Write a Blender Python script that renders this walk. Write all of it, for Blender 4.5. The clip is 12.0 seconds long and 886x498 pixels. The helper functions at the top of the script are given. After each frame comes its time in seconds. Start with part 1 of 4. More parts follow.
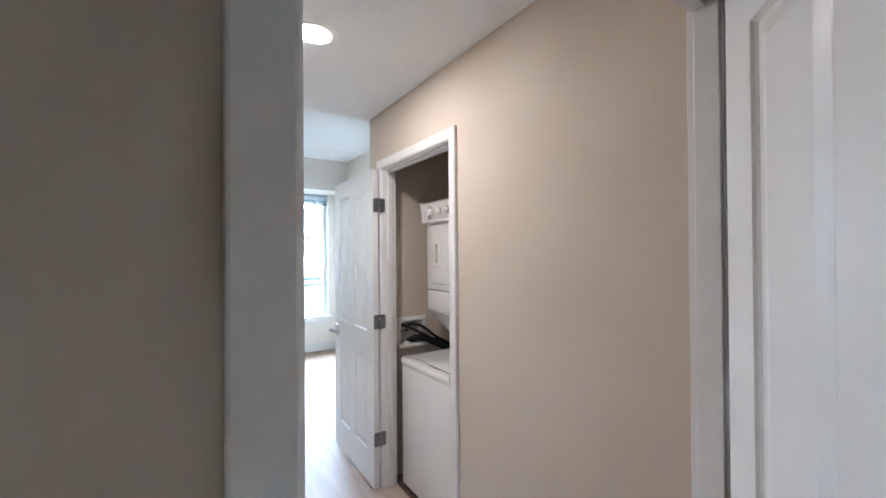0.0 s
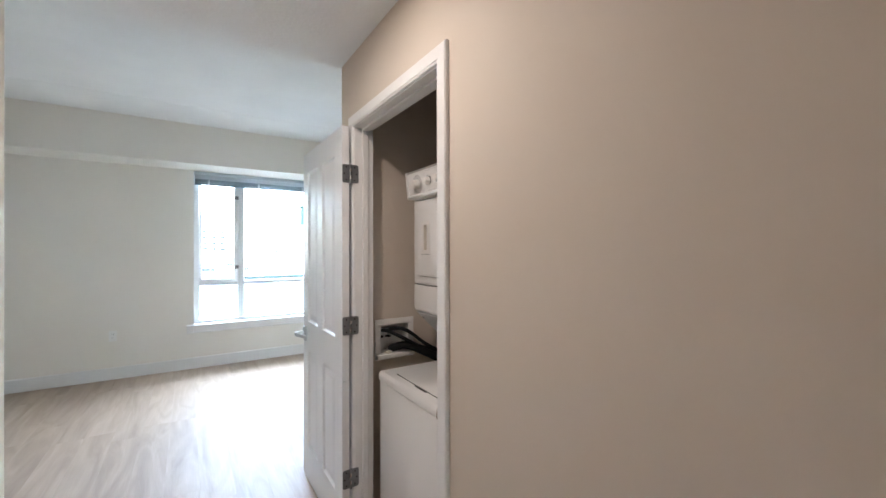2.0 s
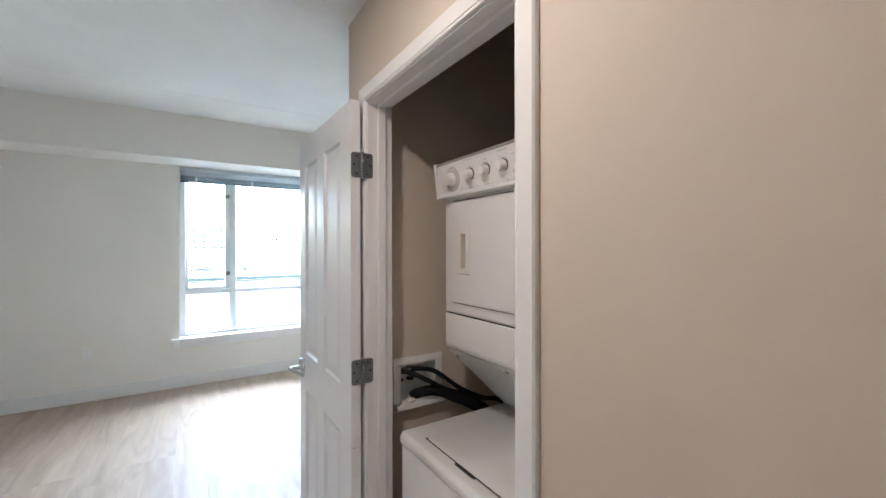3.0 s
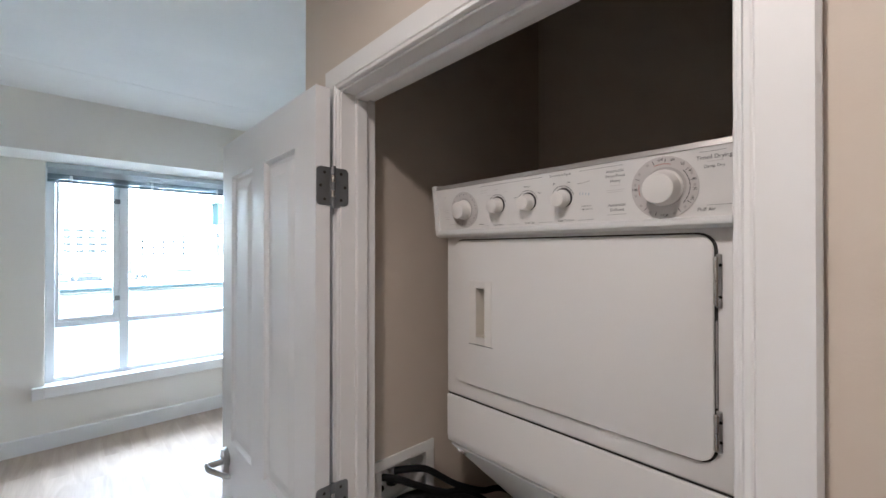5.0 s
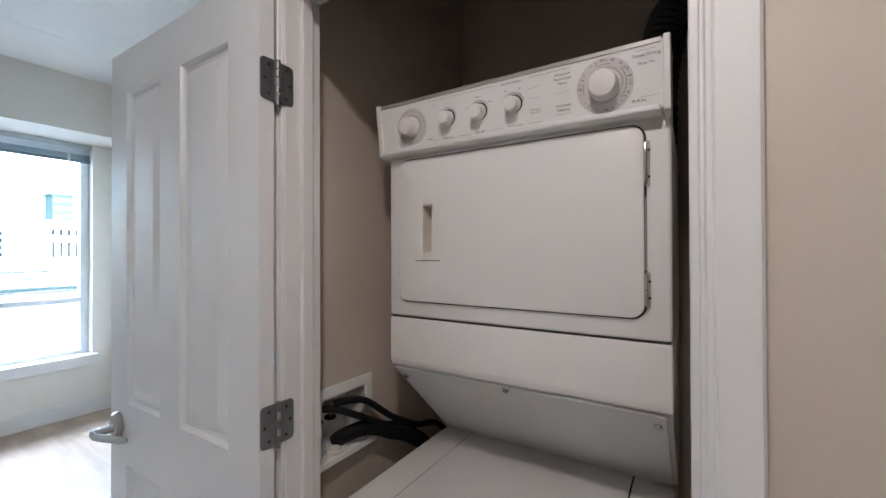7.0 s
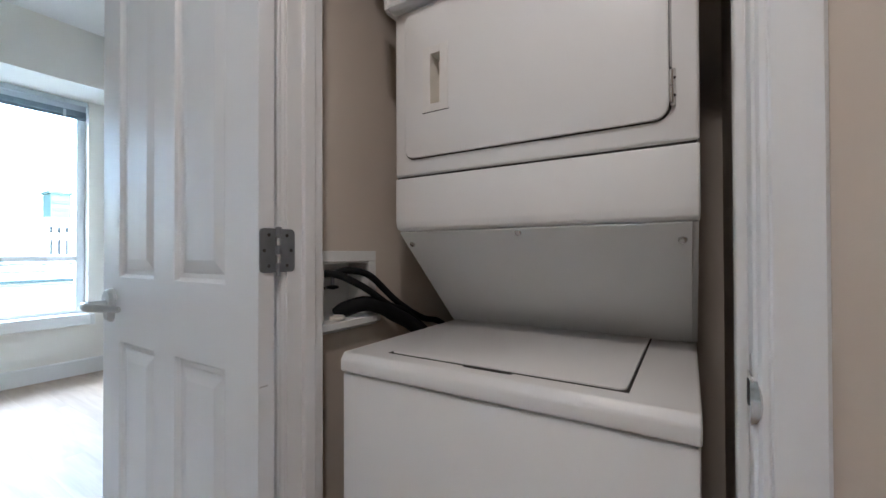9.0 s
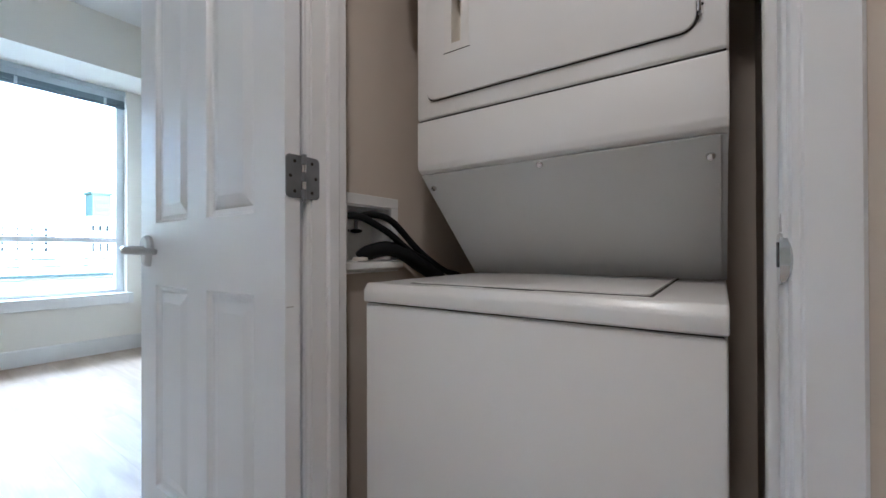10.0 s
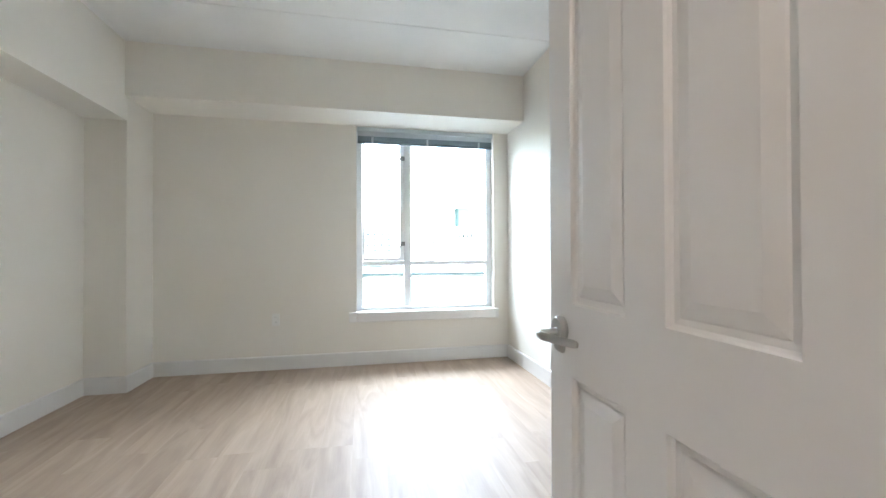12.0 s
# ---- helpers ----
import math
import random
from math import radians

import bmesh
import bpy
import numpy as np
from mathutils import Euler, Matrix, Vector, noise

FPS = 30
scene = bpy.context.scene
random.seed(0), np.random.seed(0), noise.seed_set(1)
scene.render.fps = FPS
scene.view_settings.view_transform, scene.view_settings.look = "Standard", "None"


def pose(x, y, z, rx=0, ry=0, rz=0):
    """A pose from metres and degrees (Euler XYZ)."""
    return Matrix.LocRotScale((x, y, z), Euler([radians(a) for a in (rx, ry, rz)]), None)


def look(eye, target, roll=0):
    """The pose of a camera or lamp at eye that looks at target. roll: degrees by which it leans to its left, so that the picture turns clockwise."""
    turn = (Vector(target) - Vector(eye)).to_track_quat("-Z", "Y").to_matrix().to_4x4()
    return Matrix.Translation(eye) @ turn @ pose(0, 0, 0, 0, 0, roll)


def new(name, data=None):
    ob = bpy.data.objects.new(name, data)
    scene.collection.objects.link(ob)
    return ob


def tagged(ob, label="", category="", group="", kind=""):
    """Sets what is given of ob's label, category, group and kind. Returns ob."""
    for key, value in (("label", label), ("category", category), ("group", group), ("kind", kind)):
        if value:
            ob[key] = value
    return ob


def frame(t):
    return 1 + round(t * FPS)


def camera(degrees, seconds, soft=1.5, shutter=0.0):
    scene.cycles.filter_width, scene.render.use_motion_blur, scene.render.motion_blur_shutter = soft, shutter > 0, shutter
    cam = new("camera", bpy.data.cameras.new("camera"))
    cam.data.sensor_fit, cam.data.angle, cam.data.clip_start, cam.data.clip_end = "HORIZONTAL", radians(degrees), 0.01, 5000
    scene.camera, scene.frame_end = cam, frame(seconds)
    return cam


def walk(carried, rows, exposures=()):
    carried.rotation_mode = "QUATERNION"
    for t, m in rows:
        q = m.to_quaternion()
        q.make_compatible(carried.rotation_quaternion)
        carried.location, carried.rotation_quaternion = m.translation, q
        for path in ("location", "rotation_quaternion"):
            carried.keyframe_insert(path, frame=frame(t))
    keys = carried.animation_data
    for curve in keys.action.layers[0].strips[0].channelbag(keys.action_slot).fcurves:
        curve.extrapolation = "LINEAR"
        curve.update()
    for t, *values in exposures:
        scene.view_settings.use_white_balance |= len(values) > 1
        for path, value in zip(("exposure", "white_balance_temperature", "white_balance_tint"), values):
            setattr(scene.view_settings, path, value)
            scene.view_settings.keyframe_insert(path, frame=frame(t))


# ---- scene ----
# camera and its walk
cam = camera(96.2, 12.0)
PATH = [
    (0, (-0.122, 0.063, 1.502), (0.966, 1.739, 1.516), -0.4),
    (0.5, (-0.012, 0.031, 1.496), (1.069, 1.713, 1.498), -0.3),
    (1, (0.068, 0.104, 1.446), (1.146, 1.789, 1.448), -0.1),
    (1.5, (0.166, 0.296, 1.406), (1.246, 1.979, 1.408), -0.3),
    (2, (0.248, 0.531, 1.428), (1.328, 2.215, 1.433), -0.1),
    (2.5, (0.348, 0.788, 1.466), (1.427, 2.472, 1.467), -0.3),
    (3, (0.389, 1.047, 1.502), (1.468, 2.731, 1.498), -0.1),
    (4.8, (0.467, 1.521, 1.654), (1.759, 3.048, 1.651), -0.2),
    (5, (0.467, 1.547, 1.649), (1.833, 3.008, 1.659), 0.0),
    (5.5, (0.438, 1.596, 1.629), (1.974, 2.877, 1.644), -0.1),
    (6, (0.422, 1.625, 1.571), (2.066, 2.764, 1.582), -0.2),
    (6.5, (0.395, 1.641, 1.497), (2.083, 2.714, 1.509), -0.1),
    (7, (0.372, 1.643, 1.43), (2.07, 2.7, 1.444), -0.2),
    (9, (0.402, 1.69, 1.055), (2.103, 2.743, 1.072), -0.2),
    (9.5, (0.407, 1.685, 0.952), (2.101, 2.747, 0.969), -0.2),
    (10, (0.399, 1.685, 0.905), (2.037, 2.832, 0.914), -0.2),
    (10.5, (0.378, 1.724, 0.894), (1.856, 3.071, 0.912), -0.2),
    (11, (0.346, 1.807, 0.959), (1.525, 3.422, 0.974), -0.2),
    (11.5, (0.334, 1.96, 1.046), (1.11, 3.804, 1.06), -0.2),
    (12, (0.366, 2.146, 1.119), (0.762, 4.106, 1.138), -0.2),
]
EXPOSURES = [(0, 6.57, 5650, 10), (0.6, 6.42, 6000, 11), (1.5, 6.3, 6100, 12), (3, 6.16, 6050, 12), (5, 5.98, 5850, 12), (7, 5.98, 5750, 12), (9, 6.02, 5650, 10), (10.5, 6.08, 5550, 9), (11.2, 6.15, 5700, 10), (12, 6.13, 6550, 12)]
walk(cam, [(t, look(eye, target, roll)) for t, eye, target, roll in PATH], EXPOSURES)

# world, sun and lamps
SKY, SUN, LAMP, DAYLIGHT = 0.108, 0.1, 0.090, 21.0
world = bpy.data.worlds.new("overcast_sky")
scene.world = world
world.use_nodes = True
wn, wl = world.node_tree.nodes, world.node_tree.links
sky = wn.new("ShaderNodeTexSky")
sky.sky_type, sky.sun_disc = "NISHITA", False
sky.sun_elevation, sky.sun_rotation = radians(40), radians(150)
sky.air_density, sky.dust_density, sky.ozone_density = 1.0, 1.5, 1.5
pale = wn.new("ShaderNodeHueSaturation")
pale.inputs["Saturation"].default_value = 0.72
wl.new(sky.outputs["Color"], pale.inputs["Color"])
wl.new(pale.outputs["Color"], wn["Background"].inputs["Color"])
wn["Background"].inputs["Strength"].default_value = SKY
sun_data = bpy.data.lights.new("sun", "SUN")
sun_data.energy, sun_data.angle, sun_data.color = SUN, radians(12), (1.0, 0.96, 0.9)
sun = new("sun", sun_data)
sun.matrix_world = look((0, 0, 30), (-8, 14, 13.5))

# unseen area lamp added outside, standing in for the bright upper sky through the bedroom window
day_data = bpy.data.lights.new("window_daylight", "AREA")
day_data.shape, day_data.size, day_data.size_y = "RECTANGLE", 7.0, 1.8
day_data.energy, day_data.color = DAYLIGHT, (0.78, 0.91, 1.0)
daylight = new("window_daylight", day_data)
daylight.matrix_world = look((1.0, 8.5, 3.75), (1.0, 6.0, 1.35))

HALL_LAMP = (0.325, 1.722, 2.405)
lamp_data = bpy.data.lights.new("recessed_lamp_light", "AREA")
lamp_data.shape, lamp_data.size, lamp_data.energy, lamp_data.color = "DISK", 0.12, LAMP, (1.0, 0.84, 0.70)
lamp_light = new("recessed_lamp_light", lamp_data)
lamp_light.location = (HALL_LAMP[0], HALL_LAMP[1], HALL_LAMP[2] - 0.012)


# ---- materials ----
def mat(name, color, rough=0.5, metal=0.0, tone=0.05, scale=3.0, grain=0.0, grain_scale=300.0, coat=0.0, spread=0.0, vary=0.06, spec=0.5):
    """A painted or moulded surface: slow tone drift, fine grain in bump, uneven gloss."""
    m = bpy.data.materials.new(name)
    m.use_nodes = True
    n, l = m.node_tree.nodes, m.node_tree.links
    b = n["Principled BSDF"]
    b.inputs["Metallic"].default_value = metal
    b.inputs["Coat Weight"].default_value = coat
    b.inputs["Specular IOR Level"].default_value = spec
    tc = n.new("ShaderNodeTexCoord")
    big = n.new("ShaderNodeTexNoise")
    big.inputs["Scale"].default_value, big.inputs["Detail"].default_value = scale, 4
    l.new(tc.outputs["Object"], big.inputs["Vector"])
    ramp = n.new("ShaderNodeMapRange")
    ramp.inputs["From Min"].default_value, ramp.inputs["From Max"].default_value = 0.3, 0.7
    ramp.inputs["To Min"].default_value, ramp.inputs["To Max"].default_value = 1 - tone, 1 + tone * 0.4
    l.new(big.outputs["Fac"], ramp.inputs["Value"])
    mul = n.new("ShaderNodeVectorMath")
    mul.operation = "SCALE"
    mul.inputs[0].default_value = color[:3]
    l.new(ramp.outputs["Result"], mul.inputs["Scale"])
    out = mul.outputs["Vector"]
    if spread:
        info = n.new("ShaderNodeObjectInfo")
        r2 = n.new("ShaderNodeMapRange")
        r2.inputs["To Min"].default_value, r2.inputs["To Max"].default_value = 1 - spread, 1 + spread
        l.new(info.outputs["Random"], r2.inputs["Value"])
        mul2 = n.new("ShaderNodeVectorMath")
        mul2.operation = "SCALE"
        l.new(out, mul2.inputs[0])
        l.new(r2.outputs["Result"], mul2.inputs["Scale"])
        out = mul2.outputs["Vector"]
    l.new(out, b.inputs["Base Color"])
    rr = n.new("ShaderNodeMapRange")
    rr.inputs["To Min"].default_value, rr.inputs["To Max"].default_value = max(rough - vary, 0.02), min(rough + vary, 1)
    l.new(big.outputs["Fac"], rr.inputs["Value"])
    l.new(rr.outputs["Result"], b.inputs["Roughness"])
    if grain:
        fine = n.new("ShaderNodeTexNoise")
        fine.inputs["Scale"].default_value, fine.inputs["Detail"].default_value = grain_scale, 3
        l.new(tc.outputs["Object"], fine.inputs["Vector"])
        bump = n.new("ShaderNodeBump")
        bump.inputs["Strength"].default_value, bump.inputs["Distance"].default_value = grain, 0.002
        l.new(fine.outputs["Fac"], bump.inputs["Height"])
        l.new(bump.outputs["Normal"], b.inputs["Normal"])
    return m


def plank_mat():
    """Greige vinyl planks: long grain along y, knots and streaks, tone by plank."""
    m = bpy.data.materials.new("vinyl_plank")
    m.use_nodes = True
    n, l = m.node_tree.nodes, m.node_tree.links
    b = n["Principled BSDF"]
    b.inputs["Specular IOR Level"].default_value = 0.5
    tc = n.new("ShaderNodeTexCoord")
    info = n.new("ShaderNodeObjectInfo")
    shift = n.new("ShaderNodeVectorMath")
    shift.operation = "SCALE"
    shift.inputs[0].default_value = (37.0, 91.0, 13.0)
    l.new(info.outputs["Random"], shift.inputs["Scale"])
    add = n.new("ShaderNodeVectorMath")
    l.new(tc.outputs["Object"], add.inputs[0])
    l.new(shift.outputs["Vector"], add.inputs[1])
    sq = n.new("ShaderNodeMapping")
    sq.inputs["Scale"].default_value = (5.0, 0.75, 1.0)
    l.new(add.outputs["Vector"], sq.inputs["Vector"])
    streak = n.new("ShaderNodeTexNoise")
    streak.inputs["Scale"].default_value, streak.inputs["Detail"].default_value, streak.inputs["Distortion"].default_value = 1.6, 6, 1.4
    l.new(sq.outputs["Vector"], streak.inputs["Vector"])
    sq2 = n.new("ShaderNodeMapping")
    sq2.inputs["Scale"].default_value = (140.0, 5.0, 1.0)
    l.new(add.outputs["Vector"], sq2.inputs["Vector"])
    fine = n.new("ShaderNodeTexNoise")
    fine.inputs["Scale"].default_value, fine.inputs["Detail"].default_value = 1.0, 4
    l.new(sq2.outputs["Vector"], fine.inputs["Vector"])
    ramp = n.new("ShaderNodeValToRGB")
    ramp.color_ramp.elements[0].position, ramp.color_ramp.elements[0].color = 0.25, (0.370, 0.276, 0.210, 1)
    ramp.color_ramp.elements[1].position, ramp.color_ramp.elements[1].color = 0.75, (0.535, 0.425, 0.342, 1)
    mid = ramp.color_ramp.elements.new(0.5)
    mid.color = (0.455, 0.352, 0.276, 1)
    l.new(streak.outputs["Fac"], ramp.inputs["Fac"])
    grain = n.new("ShaderNodeMapRange")
    grain.inputs["From Min"].default_value, grain.inputs["From Max"].default_value = 0.3, 0.7
    grain.inputs["To Min"].default_value, grain.inputs["To Max"].default_value = 0.95, 1.03
    l.new(fine.outputs["Fac"], grain.inputs["Value"])
    tone = n.new("ShaderNodeMapRange")
    tone.inputs["To Min"].default_value, tone.inputs["To Max"].default_value = 0.965, 1.03
    l.new(info.outputs["Random"], tone.inputs["Value"])
    both = n.new("ShaderNodeMath")
    both.operation = "MULTIPLY"
    l.new(grain.outputs["Result"], both.inputs[0])
    l.new(tone.outputs["Result"], both.inputs[1])
    mul = n.new("ShaderNodeVectorMath")
    mul.operation = "SCALE"
    l.new(ramp.outputs["Color"], mul.inputs[0])
    l.new(both.outputs["Value"], mul.inputs["Scale"])
    l.new(mul.outputs["Vector"], b.inputs["Base Color"])
    rr = n.new("ShaderNodeMapRange")
    rr.inputs["To Min"].default_value, rr.inputs["To Max"].default_value = 0.47, 0.60
    l.new(fine.outputs["Fac"], rr.inputs["Value"])
    l.new(rr.outputs["Result"], b.inputs["Roughness"])
    bump = n.new("ShaderNodeBump")
    bump.inputs["Strength"].default_value, bump.inputs["Distance"].default_value = 0.05, 0.001
    l.new(fine.outputs["Fac"], bump.inputs["Height"])
    l.new(bump.outputs["Normal"], b.inputs["Normal"])
    return m


def glass_mat():
    m = bpy.data.materials.new("window_glass")
    m.use_nodes = True
    n, l = m.node_tree.nodes, m.node_tree.links
    clear, gloss, mix = n.new("ShaderNodeBsdfTransparent"), n.new("ShaderNodeBsdfGlossy"), n.new("ShaderNodeMixShader")
    clear.inputs["Color"].default_value = (0.93, 0.97, 0.97, 1)
    gloss.inputs["Roughness"].default_value = 0.02
    fr = n.new("ShaderNodeFresnel")
    fr.inputs["IOR"].default_value = 1.45
    l.new(fr.outputs["Fac"], mix.inputs["Fac"])
    l.new(clear.outputs["BSDF"], mix.inputs[1])
    l.new(gloss.outputs["BSDF"], mix.inputs[2])
    l.new(mix.outputs["Shader"], n["Material Output"].inputs["Surface"])
    return m


def glow_mat(name, color, strength):
    m = bpy.data.materials.new(name)
    m.use_nodes = True
    b = m.node_tree.nodes["Principled BSDF"]
    b.inputs["Base Color"].default_value = (0.8, 0.8, 0.8, 1)
    b.inputs["Emission Color"].default_value = (*color, 1)
    b.inputs["Emission Strength"].default_value = strength
    return m


WALL = mat("beige_wall_paint", (0.61, 0.528, 0.445), 0.75, tone=0.03, scale=1.5, grain=0.10, grain_scale=260)
ROOM = mat("cream_wall_paint", (0.80, 0.763, 0.70), 0.75, tone=0.03, scale=1.5, grain=0.10, grain_scale=260)
CEIL = mat("stippled_ceiling_paint", (0.80, 0.793, 0.776), 0.9, tone=0.05, scale=2.0, grain=0.9, grain_scale=52)
TRIM = mat("white_trim_paint", (0.755, 0.74, 0.725), 0.38, tone=0.03, scale=5.0, grain=0.04, grain_scale=120)
DOOR = mat("white_door_paint", (0.775, 0.768, 0.766), 0.33, tone=0.03, scale=4.0, grain=0.05, grain_scale=150)
ENAMEL = mat("white_enamel", (0.79, 0.77, 0.75), 0.30, tone=0.012, scale=1.5, vary=0.015, coat=0.1)
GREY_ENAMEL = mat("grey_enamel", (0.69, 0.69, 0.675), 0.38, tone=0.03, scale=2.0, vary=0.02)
PANEL = mat("printed_console_plastic", (0.80, 0.785, 0.765), 0.4, tone=0.02, scale=6.0)
KNOB = mat("white_knob_plastic", (0.80, 0.775, 0.745), 0.35, tone=0.02, scale=20.0)
RING = mat("pale_grey_dial_print", (0.60, 0.57, 0.555), 0.45, tone=0.04, scale=40.0)
DIAL = mat("grey_dial_print", (0.46, 0.435, 0.42), 0.45, tone=0.04, scale=40.0)
LEDGE = mat("grey_metal_ledge", (0.42, 0.40, 0.385), 0.35, metal=0.4, tone=0.06, scale=10.0)
INK = mat("grey_ink", (0.05, 0.046, 0.048), 0.6, tone=0.02, scale=40.0)
RED_INK = mat("red_ink", (0.46, 0.19, 0.15), 0.6, tone=0.02, scale=40.0)
BLUE_INK = mat("blue_grey_ink", (0.50, 0.56, 0.62), 0.6, tone=0.02, scale=40.0)
BEZEL = mat("off_white_pull_plastic", (0.79, 0.762, 0.725), 0.36, tone=0.03, scale=20.0)
CREAM = mat("yellowed_plastic", (0.77, 0.725, 0.645), 0.4, tone=0.04, scale=20.0)
STEEL = mat("satin_nickel", (0.50, 0.492, 0.485), 0.30, metal=1.0, tone=0.05, scale=30.0)
PEWTER = mat("dull_hinge_steel", (0.25, 0.255, 0.265), 0.42, metal=0.9, tone=0.10, scale=40.0)
CHROME = mat("bright_steel", (0.62, 0.61, 0.60), 0.18, metal=1.0, tone=0.05, scale=30.0)
DARK = mat("black_rubber", (0.007, 0.007, 0.0075), 0.7, tone=0.2, scale=30.0, spec=0.25)
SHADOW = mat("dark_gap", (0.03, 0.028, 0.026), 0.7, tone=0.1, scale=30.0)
FOIL = mat("black_ribbed_duct", (0.03, 0.03, 0.03), 0.45, tone=0.2, scale=30.0)
PLATE = mat("white_plate_plastic", (0.80, 0.79, 0.76), 0.35, tone=0.02, scale=20.0)
VINYL = mat("white_window_vinyl", (0.80, 0.83, 0.85), 0.4, tone=0.03, scale=8.0)
BLIND = mat("aluminium_blind_slat", (0.50, 0.55, 0.58), 0.4, tone=0.04, scale=12.0)
BLIND_DARK = mat("blue_grey_blind_rail", (0.13, 0.18, 0.21), 0.45, tone=0.06, scale=12.0)
SUBFLOOR = mat("brown_subfloor", (0.16, 0.11, 0.08), 0.7, tone=0.2, scale=6.0)
PLANK = plank_mat()
GLASS = glass_mat()
GLOW = glow_mat("lamp_diffuser", (1.0, 0.9, 0.8), 1.5)
FACADE = mat("white_facade", (0.50, 0.515, 0.51), 0.8, tone=0.08, scale=0.3, spec=0.0)
TEAL = mat("teal_glass_facade", (0.050, 0.072, 0.063), 0.5, tone=0.1, scale=0.3, spec=0.0)
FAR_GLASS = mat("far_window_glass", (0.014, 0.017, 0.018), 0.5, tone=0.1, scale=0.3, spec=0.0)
RAIL = mat("grey_roof_rail", (0.030, 0.035, 0.037), 0.6, tone=0.1, scale=0.5, spec=0.0)
COPING = mat("dark_roof_edge", (0.018, 0.028, 0.030), 0.6, tone=0.1, scale=0.5, spec=0.0)
LOW_WALL = mat("blue_grey_render", (0.080, 0.104, 0.114), 0.8, tone=0.12, scale=0.25, spec=0.0)
# paler copy of the far glass, haze put into its colour
HAZE_GLASS = mat("haze_paled_far_window_glass", (0.040, 0.046, 0.047), 0.5, tone=0.1, scale=0.3, spec=0.0)
GRAVEL = mat("pale_roof_gravel", (0.36, 0.37, 0.365), 0.9, tone=0.15, scale=1.0, spec=0.0)
ASPHALT = mat("grey_ground", (0.12, 0.12, 0.12), 0.9, tone=0.2, scale=0.1, spec=0.0)

# ---- helpers of this scene ----
BASE = {}


def place(ob, at):
    ob.location = at
    BASE[ob] = Vector(at)
    return ob


def mesh_of(name, bm, material, at=(0, 0, 0), smooth=False):
    bmesh.ops.translate(bm, verts=bm.verts, vec=-Vector(at))
    bmesh.ops.recalc_face_normals(bm, faces=bm.faces)
    me = bpy.data.meshes.new(name)
    bm.to_mesh(me)
    bm.free()
    me.materials.append(material)
    if smooth:
        for p in me.polygons:
            p.use_smooth = True
        me.set_sharp_from_angle(angle=radians(35))
    return me


def part(name, bm, material, parent, label="", smooth=False):
    """A mesh of world coordinates, linked under a thing or a part."""
    ob = new(name, mesh_of(name, bm, material, BASE[parent], smooth))
    ob.parent = parent
    BASE[ob] = BASE[parent]
    return tagged(ob, label) if label else ob


def thing(name, at, label, category, group=""):
    return tagged(place(new(name), at), label, category, group)


def solid(name, bm, material, at, label, category, kind="", smooth=False, group=""):
    """A thing that is one mesh."""
    return tagged(place(new(name, mesh_of(name, bm, material, at, smooth)), at), label, category, group, kind)


def merge(bm, other):
    me = bpy.data.meshes.new("tmp")
    other.to_mesh(me)
    other.free()
    bm.from_mesh(me)
    bpy.data.meshes.remove(me)
    return bm


def box(x0, x1, y0, y1, z0, z1, bev=0.0, seg=2, bm=None):
    b = bmesh.new()
    bmesh.ops.create_cube(b, size=1)
    for v in b.verts:
        v.co = Vector((x0 + (v.co.x + 0.5) * (x1 - x0), y0 + (v.co.y + 0.5) * (y1 - y0), z0 + (v.co.z + 0.5) * (z1 - z0)))
    if bev:
        bmesh.ops.bevel(b, geom=list(b.edges), offset=bev, segments=seg, affect="EDGES", profile=0.5)
    return merge(bm, b) if bm is not None else b


def prism(points, axis, lo, hi, bev=0.0, seg=2, bm=None):
    """A polygon of (a, b) pairs drawn out along an axis: x takes (y, z), y takes (x, z), z takes (x, y)."""
    b = bmesh.new()
    put = {"x": lambda a, c, h: (h, a, c), "y": lambda a, c, h: (a, h, c), "z": lambda a, c, h: (a, c, h)}[axis]
    lower = [b.verts.new(put(a, c, lo)) for a, c in points]
    upper = [b.verts.new(put(a, c, hi)) for a, c in points]
    b.faces.new(lower)
    b.faces.new(upper[::-1])
    for i in range(len(points)):
        j = (i + 1) % len(points)
        b.faces.new((lower[i], upper[i], upper[j], lower[j]))
    bmesh.ops.recalc_face_normals(b, faces=b.faces)
    if bev:
        bmesh.ops.bevel(b, geom=list(b.edges), offset=bev, segments=seg, affect="EDGES", profile=0.5)
    return merge(bm, b) if bm is not None else b


def turned(profile, origin, way, count=28, bm=None):
    """A profile of (radius, height) turned round an axis."""
    b = bmesh.new()
    m = Matrix.Translation(origin) @ Vector(way).to_track_quat("Z", "Y").to_matrix().to_4x4()
    rings = []
    for r, h in profile:
        if r < 1e-6:
            rings.append([b.verts.new(m @ Vector((0, 0, h)))])
        else:
            rings.append([b.verts.new(m @ Vector((r * math.cos(2 * math.pi * k / count), r * math.sin(2 * math.pi * k / count), h))) for k in range(count)])
    for p, q in zip(rings, rings[1:]):
        for k in range(count):
            j = (k + 1) % count
            if len(p) == 1:
                b.faces.new((p[0], q[k], q[j]))
            elif len(q) == 1:
                b.faces.new((p[k], p[j], q[0]))
            else:
                b.faces.new((p[k], p[j], q[j], q[k]))
    for ring, flip in ((rings[0], True), (rings[-1], False)):
        if len(ring) > 1:
            b.faces.new(ring[::-1] if flip else ring)
    return merge(bm, b) if bm is not None else b


